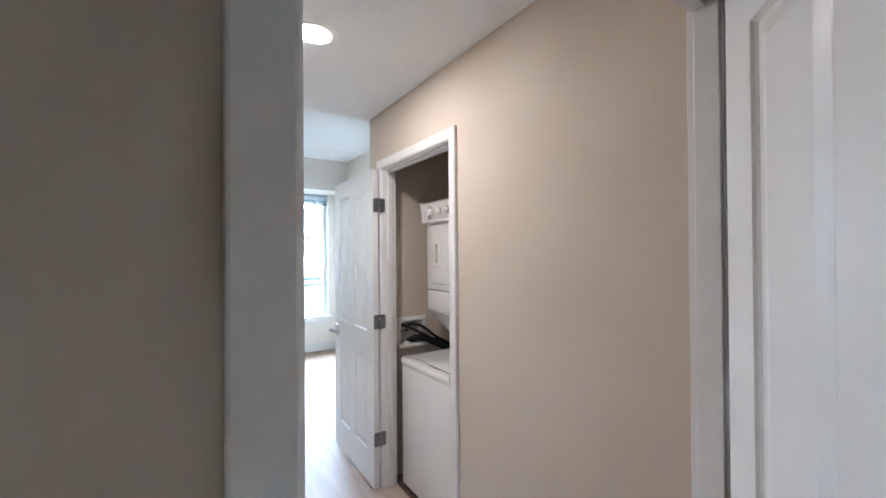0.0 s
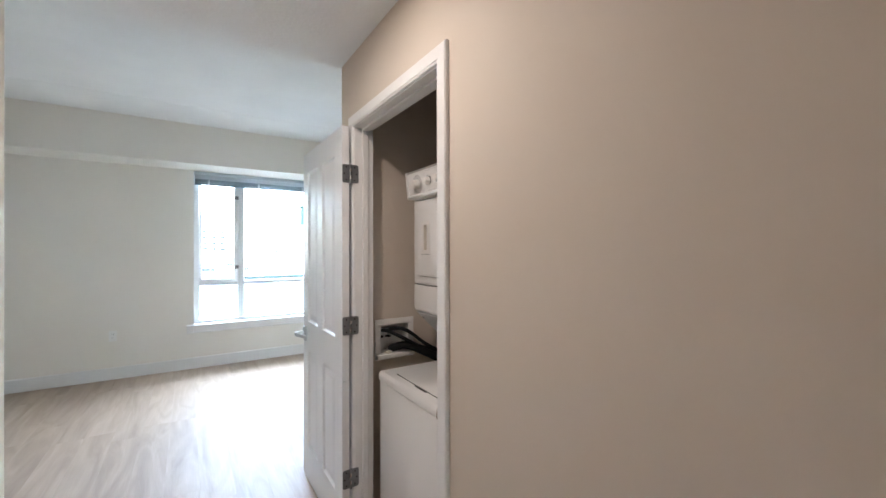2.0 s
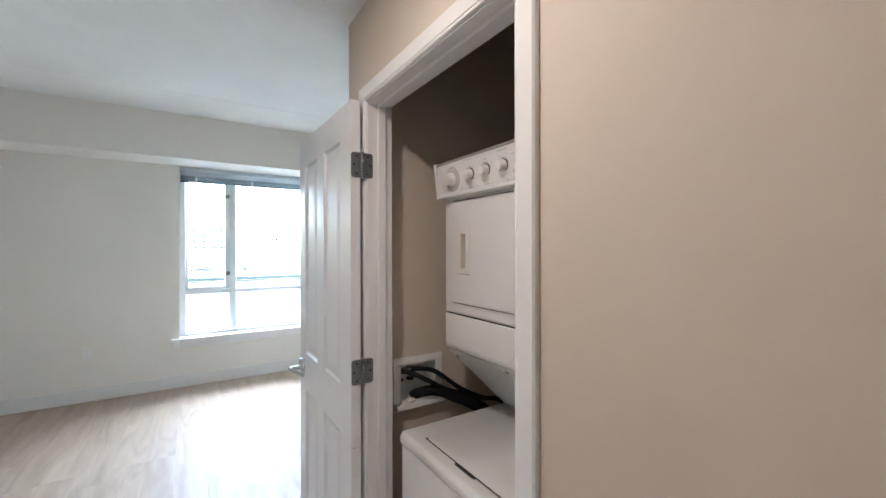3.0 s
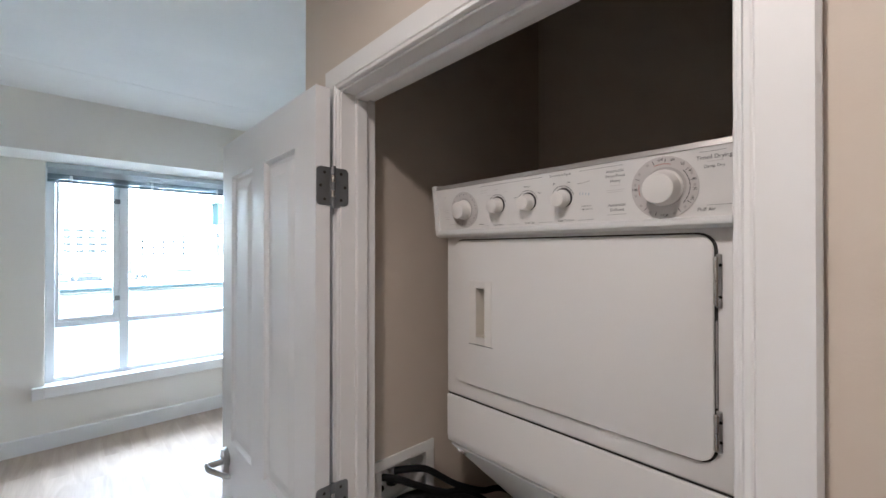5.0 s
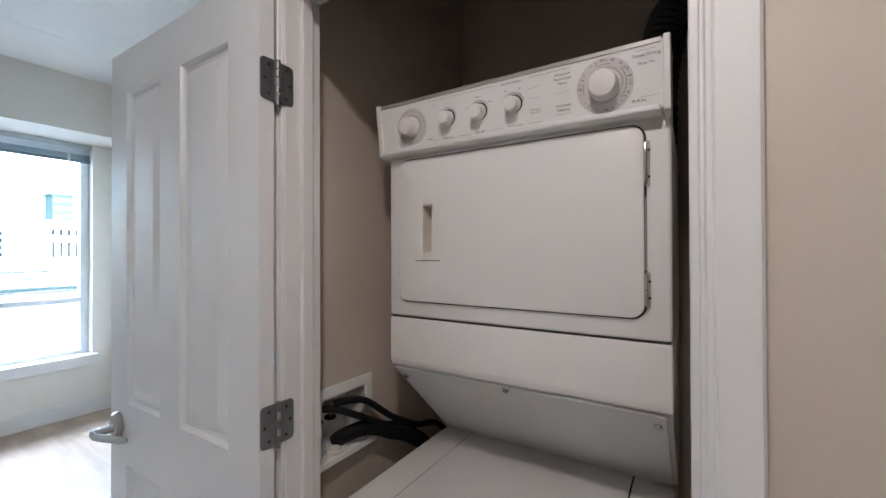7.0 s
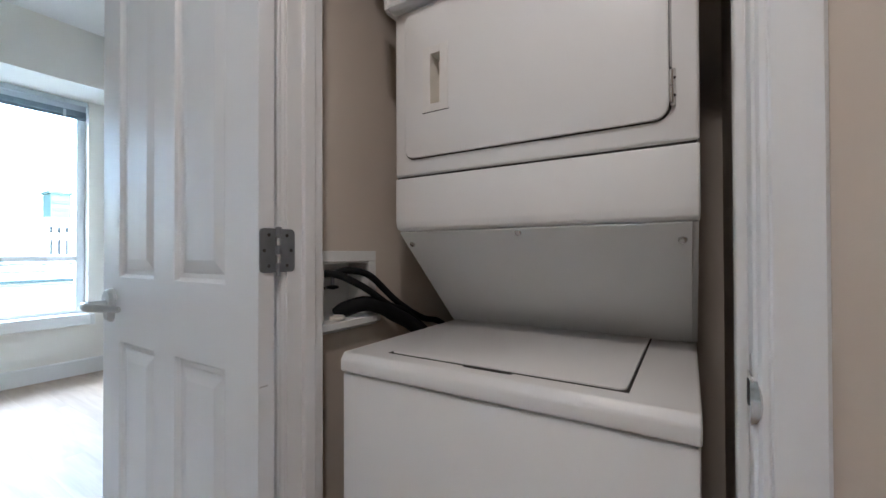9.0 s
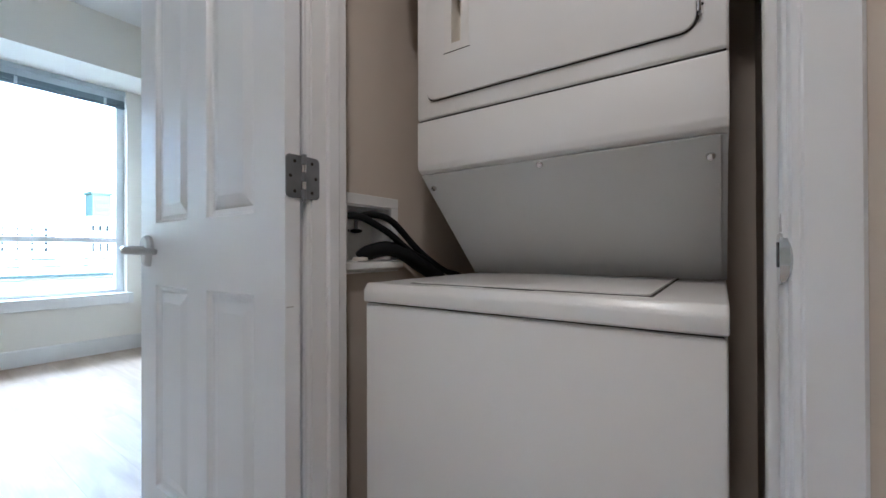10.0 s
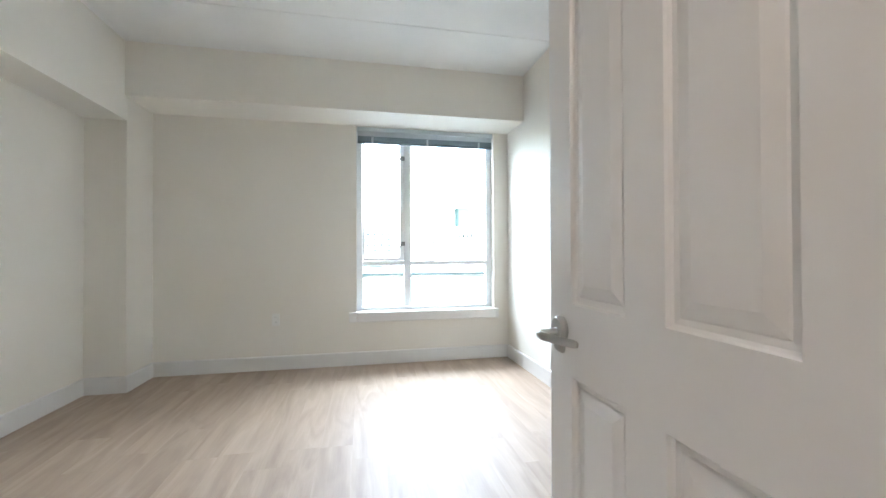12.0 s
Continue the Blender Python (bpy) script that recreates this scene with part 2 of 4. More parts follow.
def rounded(a0, a1, c0, c1, r, n=5):
    """Outline of a rectangle with rounded corners."""
    pts = []
    for ca, cc, start in ((a1 - r, c1 - r, 0), (a0 + r, c1 - r, 90), (a0 + r, c0 + r, 180), (a1 - r, c0 + r, 270)):
        for k in range(n + 1):
            t = radians(start + 90 * k / n)
            pts.append((ca + r * math.cos(t), cc + r * math.sin(t)))
    return pts


def tube(points, radius, count=14, steps=10, ribs=0.0, bm=None):
    """A hose along a smooth line through the points; ribs: a wavy radius."""
    pts = [Vector(p) for p in points]
    line = []
    for i in range(len(pts) - 1):
        p0, p1, p2, p3 = pts[max(i - 1, 0)], pts[i], pts[i + 1], pts[min(i + 2, len(pts) - 1)]
        for k in range(steps):
            t = k / steps
            line.append(0.5 * (2 * p1 + (p2 - p0) * t + (2 * p0 - 5 * p1 + 4 * p2 - p3) * t * t + (3 * p1 - p0 - 3 * p2 + p3) * t ** 3))
    line.append(pts[-1])
    b = bm if bm is not None else bmesh.new()
    rings = []
    side = Vector((0.31, 0.77, 0.55))
    for i, p in enumerate(line):
        way = (line[min(i + 1, len(line) - 1)] - line[max(i - 1, 0)]).normalized()
        u = (side - way * side.dot(way)).normalized()
        side = u
        v = way.cross(u)
        r = radius * (1 + (ribs if i % 2 else -ribs))
        rings.append([b.verts.new(p + r * (math.cos(2 * math.pi * k / count) * u + math.sin(2 * math.pi * k / count) * v)) for k in range(count)])
    for p, q in zip(rings, rings[1:]):
        for k in range(count):
            j = (k + 1) % count
            b.faces.new((p[k], p[j], q[j], q[k]))
    b.faces.new(rings[0][::-1])
    b.faces.new(rings[-1])
    return b


def lettering(text, size, m):
    """Built-in font as a flat mesh: text runs along the pose's x, up along its y."""
    cu = bpy.data.curves.new("text", "FONT")
    cu.body, cu.size, cu.align_x, cu.align_y = text, size, "CENTER", "CENTER"
    ob = new("text", cu)
    bpy.context.view_layer.update()
    me = bpy.data.meshes.new_from_object(ob.evaluated_get(bpy.context.evaluated_depsgraph_get()))
    bpy.data.objects.remove(ob)
    b = bmesh.new()
    b.from_mesh(me)
    bpy.data.meshes.remove(me)
    bmesh.ops.transform(b, matrix=m, verts=b.verts)
    return b


def holed(a0, a1, c0, c1, h0, h1, k0, k1, lo, hi, axis, depth=None):
    """A wall slab with a hole h0..h1 by k0..k1, through it or sunk to a depth; axis: the way it is thick."""
    b = bmesh.new()
    put = (lambda a, c, d: (a, d, c)) if axis == "y" else (lambda a, c, d: (d, a, c))
    def loop(x0, x1, y0, y1, d):
        return [b.verts.new(put(a, c, d)) for a, c in ((x0, y0), (x1, y0), (x1, y1), (x0, y1))]
    def join(p, q):
        for k in range(4):
            j = (k + 1) % 4
            b.faces.new((p[k], p[j], q[j], q[k]))
    front, hole, back = loop(a0, a1, c0, c1, lo), loop(h0, h1, k0, k1, lo), loop(a0, a1, c0, c1, hi)
    join(front, hole)
    join(front, back)
    if depth is None:
        far = loop(h0, h1, k0, k1, hi)
        join(back, far)
        join(hole, far)
    else:
        far = loop(h0, h1, k0, k1, lo + depth)
        join(hole, far)
        b.faces.new(far)
        b.faces.new(back)
    return b


# ---- the plan ----
HX, LX = 0.94, -0.315          # faces of the passage walls
Y0, Y1 = 0.525, 2.61           # passage from the first doorway to the bedroom
HZ, RZ = 2.405, 2.84           # passage ceiling, bedroom ceiling
WX, EX, NY = -1.81, 1.904, 6.222   # bedroom faces
OY0, OY1, OZ = 1.633, 2.404, 2.03  # closet doorway
CY0, CY1, CX = 1.600, 2.49, 1.90   # closet faces
DX0, DX1 = -0.031, 0.845        # first doorway, jamb faces
DY0, DY1 = 0.447, 0.517        # its wall


def structure(name, bm, material, label, category):
    return solid(name, bm, material, (0, 0, 0), label, category, "structure")


# walls
b = prism([(DY1, 0), (OY0 - 0.02, 0), (OY0 - 0.02, OZ + 0.02), (OY1 + 0.02, OZ + 0.02), (OY1 + 0.02, 0), (Y1, 0), (Y1, RZ), (DY1, RZ)], "x", HX, HX + 0.089)
structure("wall_passage_east", b, WALL, "smooth beige painted passage wall with closet opening", "wall")
structure("wall_passage_west", box(LX - 0.12, LX, DY1, Y1, 0, HZ), WALL, "smooth beige painted passage wall", "wall")
b = box(-0.60, DX0 - 0.02, DY0, DY1, 0, HZ)
box(DX1 + 0.02, 1.2, DY0, DY1, 0, HZ, bm=b)
box(DX0 - 0.02, DX1 + 0.02, DY0, DY1, OZ + 0.04, HZ, bm=b)
structure("wall_doorway", b, WALL, "beige painted wall round the first doorway", "wall")
# unseen starting room: walls added close and pale to bounce light onto the doorway
b = box(-0.60, -0.50, -0.3, DY0, 0, HZ)
structure("wall_back_room_west", b, ROOM, "unseen plain cream wall set close to bounce light", "wall")
structure("wall_back_room_east", box(1.1, 1.2, -0.3, DY0, 0, HZ), ROOM, "unseen plain cream wall set close to bounce light", "wall")
structure("wall_back_room_south", box(-0.60, 1.2, -0.4, -0.3, 0, HZ), ROOM, "unseen plain cream wall set close to bounce light", "wall")
b = holed(HX + 0.089, CX, 0, RZ, 1.105, 1.282, 0.875, 1.030, CY1, Y1, "y", 0.085)
structure("wall_closet_north", b, WALL, "beige painted side wall of the laundry closet", "wall")
structure("wall_closet_south", box(HX + 0.089, CX, CY0 - 0.12, CY0, 0, RZ), WALL, "beige painted side wall of the laundry closet", "wall")
structure("wall_closet_east", box(CX, CX + 0.12, CY0 - 0.12, Y1, 0, RZ), WALL, "beige painted back wall of the laundry closet", "wall")
structure("wall_bedroom_east", box(EX, EX + 0.15, Y1, NY + 0.25, 0, RZ), ROOM, "cream painted bedroom wall", "wall")
structure("wall_bedroom_west", box(WX - 0.15, WX, Y1 - 0.12, NY + 0.25, 0, RZ), ROOM, "cream painted bedroom alcove wall", "wall")
structure("wall_bedroom_south", box(WX, LX - 0.12, Y1 - 0.12, Y1, 0, RZ), ROOM, "cream painted bedroom wall beside the passage", "wall")
WIN = (0.305, 1.745, 0.50, 2.40)
b = holed(WX, EX, 0, RZ, WIN[0], WIN[1], WIN[2], WIN[3] + 0.003, NY, NY + 0.25, "y")
structure("wall_window", b, ROOM, "cream painted bedroom wall with a window opening", "wall")
structure("column", box(WX, -1.51, 5.81, NY, 0, RZ), ROOM, "cream painted corner column", "column")
structure("bulkhead", box(WX, -1.512, Y1, 5.81, 2.205, RZ), ROOM, "cream painted bulkhead above the alcove", "bulkhead")
structure("soffit", box(-1.51, EX, 5.78, NY, 2.40, RZ), ROOM, "cream painted soffit above the window", "soffit")

# ceilings
b = box(LX - 0.12, HX, DY1, Y1 + 0.03, HZ, RZ)
structure("ceiling_passage", b, CEIL, "low white passage ceiling with a plain edge", "ceiling")
structure("ceiling_back_room", box(-0.60, 1.2, -0.4, DY1, HZ, HZ + 0.1), CEIL, "white ceiling of the starting room", "ceiling")
structure("ceiling_closet", box(HX + 0.089, CX, CY0, CY1, RZ, RZ + 0.1), WALL, "beige painted closet ceiling", "ceiling")
b = box(WX - 0.15, EX + 0.15, Y1 - 0.12, 5.1285, RZ, RZ + 0.12, 0.0025, 1)
box(WX - 0.15, EX + 0.15, 5.1335, NY + 0.25, RZ, RZ + 0.12, 0.0025, 1, bm=b)
box(WX - 0.15, EX + 0.15, 5.10, 5.16, RZ + 0.01, RZ + 0.11, bm=b)
structure("ceiling_bedroom", b, CEIL, "white stippled bedroom ceiling slabs with one joint", "ceiling")

# floors
floor = structure("floor", prism([(-0.85, -0.4), (1.2, -0.4), (1.2, 1.4), (CX + 0.12, 1.4), (CX + 0.12, Y1), (EX + 0.15, Y1), (EX + 0.15, NY + 0.25), (WX - 0.15, NY + 0.25), (WX - 0.15, Y1 - 0.12), (-0.85, Y1 - 0.12)], "z", -0.06, -0.007), SUBFLOOR, "greige vinyl plank floor", "floor")

# baseboards
BASE_PROFILE = [(0, 0), (0.014, 0), (0.014, 0.122), (0.010, 0.131), (0, 0.133)]


def baseboard(axis, at, side, lo, hi):
    pts = [(at + side * d, z) for d, z in BASE_PROFILE]
    b = prism(pts, "y" if axis == "x" else "x", lo, hi)
    return structure("baseboard", b, TRIM, "white painted baseboard", "baseboard")


baseboard("y", NY, -1, -1.51, EX)
baseboard("x", EX, -1, Y1, NY - 0.014)
baseboard("x", WX, 1, Y1, 5.81 - 0.014)
baseboard("y", 5.81, -1, WX, -1.496)
baseboard("x", -1.51, 1, 5.81, NY - 0.014)
baseboard("y", Y1, 1, WX + 0.014, LX)
baseboard("x", HX, -1, Y0, OY0 - 0.062)
baseboard("x", LX, 1, DY1, 1.19)
baseboard("x", LX, 1, 2.0, Y1)

# ---- doorways ----
CASING = [(0.004, 0), (0.004, 0.0085), (0.0065, 0.0125), (0.0115, 0.0135), (0.0135, 0.0125), (0.0155, 0.0150), (0.056, 0.0165), (0.060, 0.012), (0.060, 0)]


def casing_side(edge, way, face, out, top):
    """One upright of a casing on a wall that runs along y; mitred at the top."""
    b = bmesh.new()
    lo = [b.verts.new((face + out * h, edge + way * d, 0)) for d, h in CASING]
    hi = [b.verts.new((face + out * h, edge + way * d, top + d)) for d, h in CASING]
    b.faces.new(lo)
    b.faces.new(hi)
    for i in range(len(CASING)):
        j = (i + 1) % len(CASING)
        b.faces.new((lo[i], lo[j], hi[j], hi[i]))
    return b


def casing_head(e0, e1, face, out, top):
    b = bmesh.new()
    lo = [b.verts.new((face + out * h, e0 - d, top + d)) for d, h in CASING]
    hi = [b.verts.new((face + out * h, e1 + d, top + d)) for d, h in CASING]
    b.faces.new(lo)
    b.faces.new(hi)
    for i in range(len(CASING)):
        j = (i + 1) % len(CASING)
        b.faces.new((lo[i], lo[j], hi[j], hi[i]))
    return b


# closet frame
frame_1 = tagged(place(new("door_frame_1"), (HX, (OY0 + OY1) / 2, 0)), "white painted closet door frame with casing", "door frame", kind="structure")
part("casing", casing_side(OY0, -1, HX, -1, OZ), TRIM, frame_1)
part("casing", casing_side(OY1, 1, HX, -1, OZ), TRIM, frame_1)
part("casing", casing_head(OY0, OY1, HX, -1, OZ), TRIM, frame_1)
part("jamb", box(HX - 0.004, HX + 0.092, OY0 - 0.018, OY0, 0, OZ, 0.0015), TRIM, frame_1)
part("jamb", box(HX - 0.004, HX + 0.092, OY1, OY1 + 0.018, 0, OZ, 0.0015), TRIM, frame_1)
part("jamb", box(HX - 0.004, HX + 0.092, OY0 - 0.018, OY1 + 0.018, OZ, OZ + 0.018, 0.0015), TRIM, frame_1)
part("door_stop", box(HX + 0.033, HX + 0.064, OY0 - 0.001, OY0 + 0.011, 0, OZ - 0.011, 0.003), TRIM, frame_1)
part("door_stop", box(HX + 0.033, HX + 0.064, OY1 - 0.011, OY1 + 0.001, 0, OZ - 0.011, 0.003), TRIM, frame_1)
part("door_stop", box(HX + 0.033, HX + 0.064, OY0, OY1, OZ - 0.011, OZ + 0.001, 0.003), TRIM, frame_1)
strike = part("strike_plate", prism(rounded(HX - 0.006, HX + 0.030, 0.868, 0.922, 0.007), "y", OY0, OY0 + 0.002), CHROME, frame_1, "bright steel strike plate")
part("strike_hole", box(HX + 0.010, HX + 0.024, OY0 + 0.0015, OY0 + 0.0028, 0.886, 0.913), SHADOW, strike, "dark strike hole")
b = bmesh.new()
rings = []
for k in range(9):
    z = 0.872 + 0.045 * k / 8
    bulge = 0.010 * math.sin(math.pi * k / 8) ** 0.6
    rings.append([b.verts.new(v) for v in ((HX + 0.002, OY0 + 0.0022, z), (HX - 0.004 - bulge * 0.6, OY0 + 0.0030, z), (HX - 0.006 - bulge, OY0 - 0.002 - bulge * 0.3, z), (HX - 0.004 - bulge, OY0 - 0.0040 - bulge * 0.3, z), (HX - 0.002 - bulge * 0.6, OY0 + 0.0008, z), (HX + 0.002, OY0 + 0.0002, z))])
for p, q in zip(rings, rings[1:]):
    for k in range(6):
        b.faces.new((p[k], p[(k + 1) % 6], q[(k + 1) % 6], q[k]))
b.faces.new(rings[0])
b.faces.new(rings[-1])
part("strike_lip", b, CHROME, strike, "curved bright lip", True)
part("smudge", prism([(HX + 0.004, 0.924), (HX + 0.020, 0.924), (HX + 0.024, 0.940), (HX + 0.016, 0.934), (HX + 0.012, 0.943)], "y", OY0, OY0 + 0.0006), DIAL, strike, "grey worn smudge above the plate")

# first doorway
frame_2 = tagged(place(new("door_frame_2"), ((DX0 + DX1) / 2, (DY0 + DY1) / 2, 0)), "white painted frame of the first doorway", "door frame", kind="structure")
DOZ = 2.05
part("jamb", box(DX0 - 0.018, DX0, DY0 - 0.003, DY1 + 0.003, 0, DOZ, 0.0015), TRIM, frame_2)
part("jamb", box(DX1, DX1 + 0.018, DY0 - 0.003, DY1 + 0.003, 0, DOZ, 0.0015), TRIM, frame_2)
part("jamb", box(DX0 - 0.018, DX1 + 0.018, DY0 - 0.003, DY1 + 0.003, DOZ, DOZ + 0.018, 0.0015), TRIM, frame_2)
part("door_stop", box(DX0 - 0.001, DX0 + 0.011, DY0 + 0.030, DY0 + 0.060, 0, DOZ - 0.011, 0.003), TRIM, frame_2)
part("door_stop", box(DX1 - 0.009, DX1 + 0.001, DY0 + 0.002, DY0 + 0.056, 0, DOZ - 0.011, 0.003), TRIM, frame_2)
part("door_stop", box(DX0, DX1, DY0 + 0.030, DY0 + 0.060, DOZ - 0.011, DOZ + 0.001, 0.003), TRIM, frame_2)
part("casing", box(DX0 - 0.064, DX0 - 0.004, DY0 - 0.016, DY0 - 0.001, 0, DOZ + 0.004, 0.004), TRIM, frame_2)
part("casing", box(DX1 + 0.004, DX1 + 0.075, DY0 - 0.016, DY0 - 0.001, 0, DOZ + 0.004, 0.004), TRIM, frame_2)
part("casing", box(DX0 - 0.064, DX1 + 0.075, DY0 - 0.016, DY0 - 0.001, DOZ + 0.0045, DOZ + 0.075, 0.004), TRIM, frame_2)
part("casing", box(DX0 - 0.075, DX0 - 0.004, DY1 + 0.001, DY1 + 0.016, 0, DOZ + 0.004, 0.004), TRIM, frame_2)


# ---- doors ----
def ring_panel(b, rings):
    """Nested rectangles (u0, u1, v0, v1, depth) joined into a moulded panel, on the leaf's own axes."""
    loops = [[b.verts.new((u, d, v)) for u, v in ((u0, v0), (u1, v0), (u1, v1), (u0, v1))] for u0, u1, v0, v1, d in rings]
    for p, q in zip(loops, loops[1:]):
        for k in range(4):
            j = (k + 1) % 4
            b.faces.new((p[k], p[j], q[j], q[k]))
    b.faces.new(loops[-1])


def nest(u0, u1, v0, v1, front, sign):
    steps = ((0, 0), (0.003, 0.006), (0.008, 0.011), (0.019, 0.012), (0.023, 0.0100), (0.048, 0.0040), (0.050, 0.0035))
    return [(u0 + i, u1 - i, v0 + i, v1 - i, front + sign * d) for i, d in steps]


def door_leaf(width, height, thick, us, vs, m, parent):
    """A moulded four-panel leaf: u from the hinge edge, front at y=0, back at y=thick, v up."""
    ulines, vlines = [0, *us, width], [0, *vs, height]
    b = bmesh.new()
    for front in (0.0, thick):
        grid = {(i, k): b.verts.new((u, front, v)) for i, u in enumerate(ulines) for k, v in enumerate(vlines)}
        for i in range(5):
            for k in range(5):
                if i in (1, 3) and k in (1, 3):
                    continue
                b.faces.new((grid[i, k], grid[i + 1, k], grid[i + 1, k + 1], grid[i, k + 1]))
    for a0, a1 in (((0, 0), (width, 0)), ((width, 0), (width, height)), ((width, height), (0, height)), ((0, height), (0, 0))):
        b.faces.new([b.verts.new((u, d, v)) for (u, v), d in ((a0, 0), (a1, 0), (a1, thick), (a0, thick))])
    bmesh.ops.remove_doubles(b, verts=b.verts, dist=0.0002)
    bmesh.ops.transform(b, matrix=m, verts=b.verts)
    leaf = part("leaf", b, DOOR, parent)
    for i in (1, 3):
        for k in (1, 3):
            b = bmesh.new()
            ring_panel(b, nest(ulines[i], ulines[i + 1], vlines[k], vlines[k + 1], 0.0, 1))
            ring_panel(b, nest(ulines[i], ulines[i + 1], vlines[k], vlines[k + 1], thick, -1))
            bmesh.ops.transform(b, matrix=m, verts=b.verts)
            ob = new("panel", mesh_of("panel", b, DOOR, BASE[parent]))
            ob.parent = leaf
            BASE[ob] = BASE[parent]
    return leaf


def lever(parent, m, toward=-1):
    """A lever handle; axes of m: x along the door, y into the door, z up. toward: the side that the lever points to."""
    b = bmesh.new()
    outline = [(0.034 * math.cos(radians(a)), 0.010 + 0.034 * math.sin(radians(a))) for a in range(-40, 221, 20)]
    outline += [(-0.020, -0.020), (-0.017, -0.042), (-0.011, -0.050), (0.011, -0.050), (0.017, -0.042), (0.020, -0.020)]
    lo = [b.verts.new((a, 0.0, c)) for a, c in outline]
    mid = [b.verts.new((a, -0.008, c)) for a, c in outline]
    hi = [b.verts.new((a * 0.80, -0.016, c * 0.86 + 0.001)) for a, c in outline]
    for p, q in ((lo, mid), (mid, hi)):
        for k in range(len(p)):
            j = (k + 1) % len(p)
            b.faces.new((p[k], p[j], q[j], q[k]))
    b.faces.new(hi)
    b.faces.new(lo)
    bmesh.ops.transform(b, matrix=m, verts=b.verts)
    handle = part("door_handle", b, STEEL, parent, "satin nickel lever handle on a teardrop plate", True)
    b = turned([(0.017, -0.005), (0.017, 0.012), (0.0145, 0.016), (0.0120, 0.018), (0.0110, 0.056), (0.010, 0.062), (0, 0.062)], (0, 0, 0), (0, -1, 0), 20)
    bmesh.ops.transform(b, matrix=m, verts=b.verts)
    part("spindle", b, STEEL, handle, "", True)
    b = bmesh.new()
    rings = []
    for k in range(17):
        t = k / 16
        u = toward * (-0.012 + 0.126 * t)
        d = -0.062 - 0.004 * math.sin(math.pi * min(t * 2.2, 1)) + 0.040 * max(t - 0.25, 0) ** 1.5 / 0.65
        hgt = 0.0120 - 0.0022 * t
        zc = -0.006 * t
        w = 0.0070 - 0.0022 * t
        if k in (0, 16):
            hgt, w = hgt * 0.75, w * 0.6
        rings.append([b.verts.new((u, d + w * math.cos(2 * math.pi * j / 14), zc + hgt * math.sin(2 * math.pi * j / 14))) for j in range(14)])
    for p, q in zip(rings, rings[1:]):
        for k in range(14):
            j = (k + 1) % 14
            b.faces.new((p[k], p[j], q[j], q[k]))
    b.faces.new(rings[0])
    b.faces.new(rings[-1])
    bmesh.ops.transform(b, matrix=m, verts=b.verts)
    part("lever", b, STEEL, handle, "", True)
    return handle


def butt_hinge(parent, m):
    """An opened butt hinge, flat in x-z of m, pin at the origin, showing towards -y."""
    def leafplate(s):
        pts = [(s * 0.003, -0.0445)] + [(s * (0.0305 + 0.010 * math.sin(radians(a))), -0.0345 - 0.010 * math.cos(radians(a))) for a in range(0, 91, 18)]
        pts += [(s * (0.0305 + 0.010 * math.cos(radians(a))), 0.0345 + 0.010 * math.sin(radians(a))) for a in range(0, 91, 18)] + [(s * 0.003, 0.0445)]
        return prism(pts, "y", -0.0022, 0.0006)
    b = leafplate(1)
    merge(b, leafplate(-1))
    bmesh.ops.transform(b, matrix=m, verts=b.verts)
    hinge = part("hinge", b, PEWTER, parent, "dull steel butt hinge with rounded corners")
    for k in range(5):
        z = -0.0445 + 0.0178 * k
        b = turned([(0.0052, 0.0004), (0.0058, 0.001), (0.0058, 0.0168), (0.0052, 0.0174)], (0, -0.0035, z), (0, 0, 1), 14)
        bmesh.ops.transform(b, matrix=m, verts=b.verts)
        part("knuckle", b, CHROME if k % 2 else PEWTER, hinge, "", True)
    b = turned([(0.0, -0.052), (0.004, -0.051), (0.0045, -0.046), (0.0035, -0.044), (0.0035, 0.044), (0.0062, 0.045), (0.0062, 0.047), (0.0, 0.049)], (0, -0.0035, 0), (0, 0, 1), 14)
    bmesh.ops.transform(b, matrix=m, verts=b.verts)
    part("pin", b, PEWTER, hinge, "", True)
    for s in (1, -1):
        for u, v in ((0.021, 0.031), (0.031, 0.0), (0.021, -0.031)):
            b = turned([(0.0036, 0.0), (0.0036, 0.0008), (0.0015, 0.0002), (0, 0.0002)], (s * u, -0.0022, v), (0, -1, 0), 10)
            bmesh.ops.transform(b, matrix=m, verts=b.verts)
            part("screw", b, SHADOW, hinge)
    return hinge


# closet door, folded right back
door_1 = tagged(place(new("door_1"), (0.89, 2.411, 0)), "white moulded four-panel closet door, folded open", "door", kind="structure")
M1 = Matrix(((0, 1, 0, 0.873), (1, 0, 0, 2.406), (0, 0, 1, 0.012), (0, 0, 0, 1)))
door_leaf(0.755, 2.018, 0.035, (0.116, 0.332, 0.438, 0.645), (0.205, 0.797, 0.977, 1.893), M1, door_1)
lever(door_1, Matrix(((0, 1, 0, 0.873), (1, 0, 0, 3.099), (0, 0, 1, 0.911), (0, 0, 0, 1))), -1)
for z in (0.318, 1.06, 1.80):
    butt_hinge(door_1, Matrix.Translation((0.914, 2.4047, z)))

part("scuff", box(0.876, 0.893, 2.4054, 2.4062, 0.790, 0.7925), DIAL, door_1, "grey scuff on the door edge")

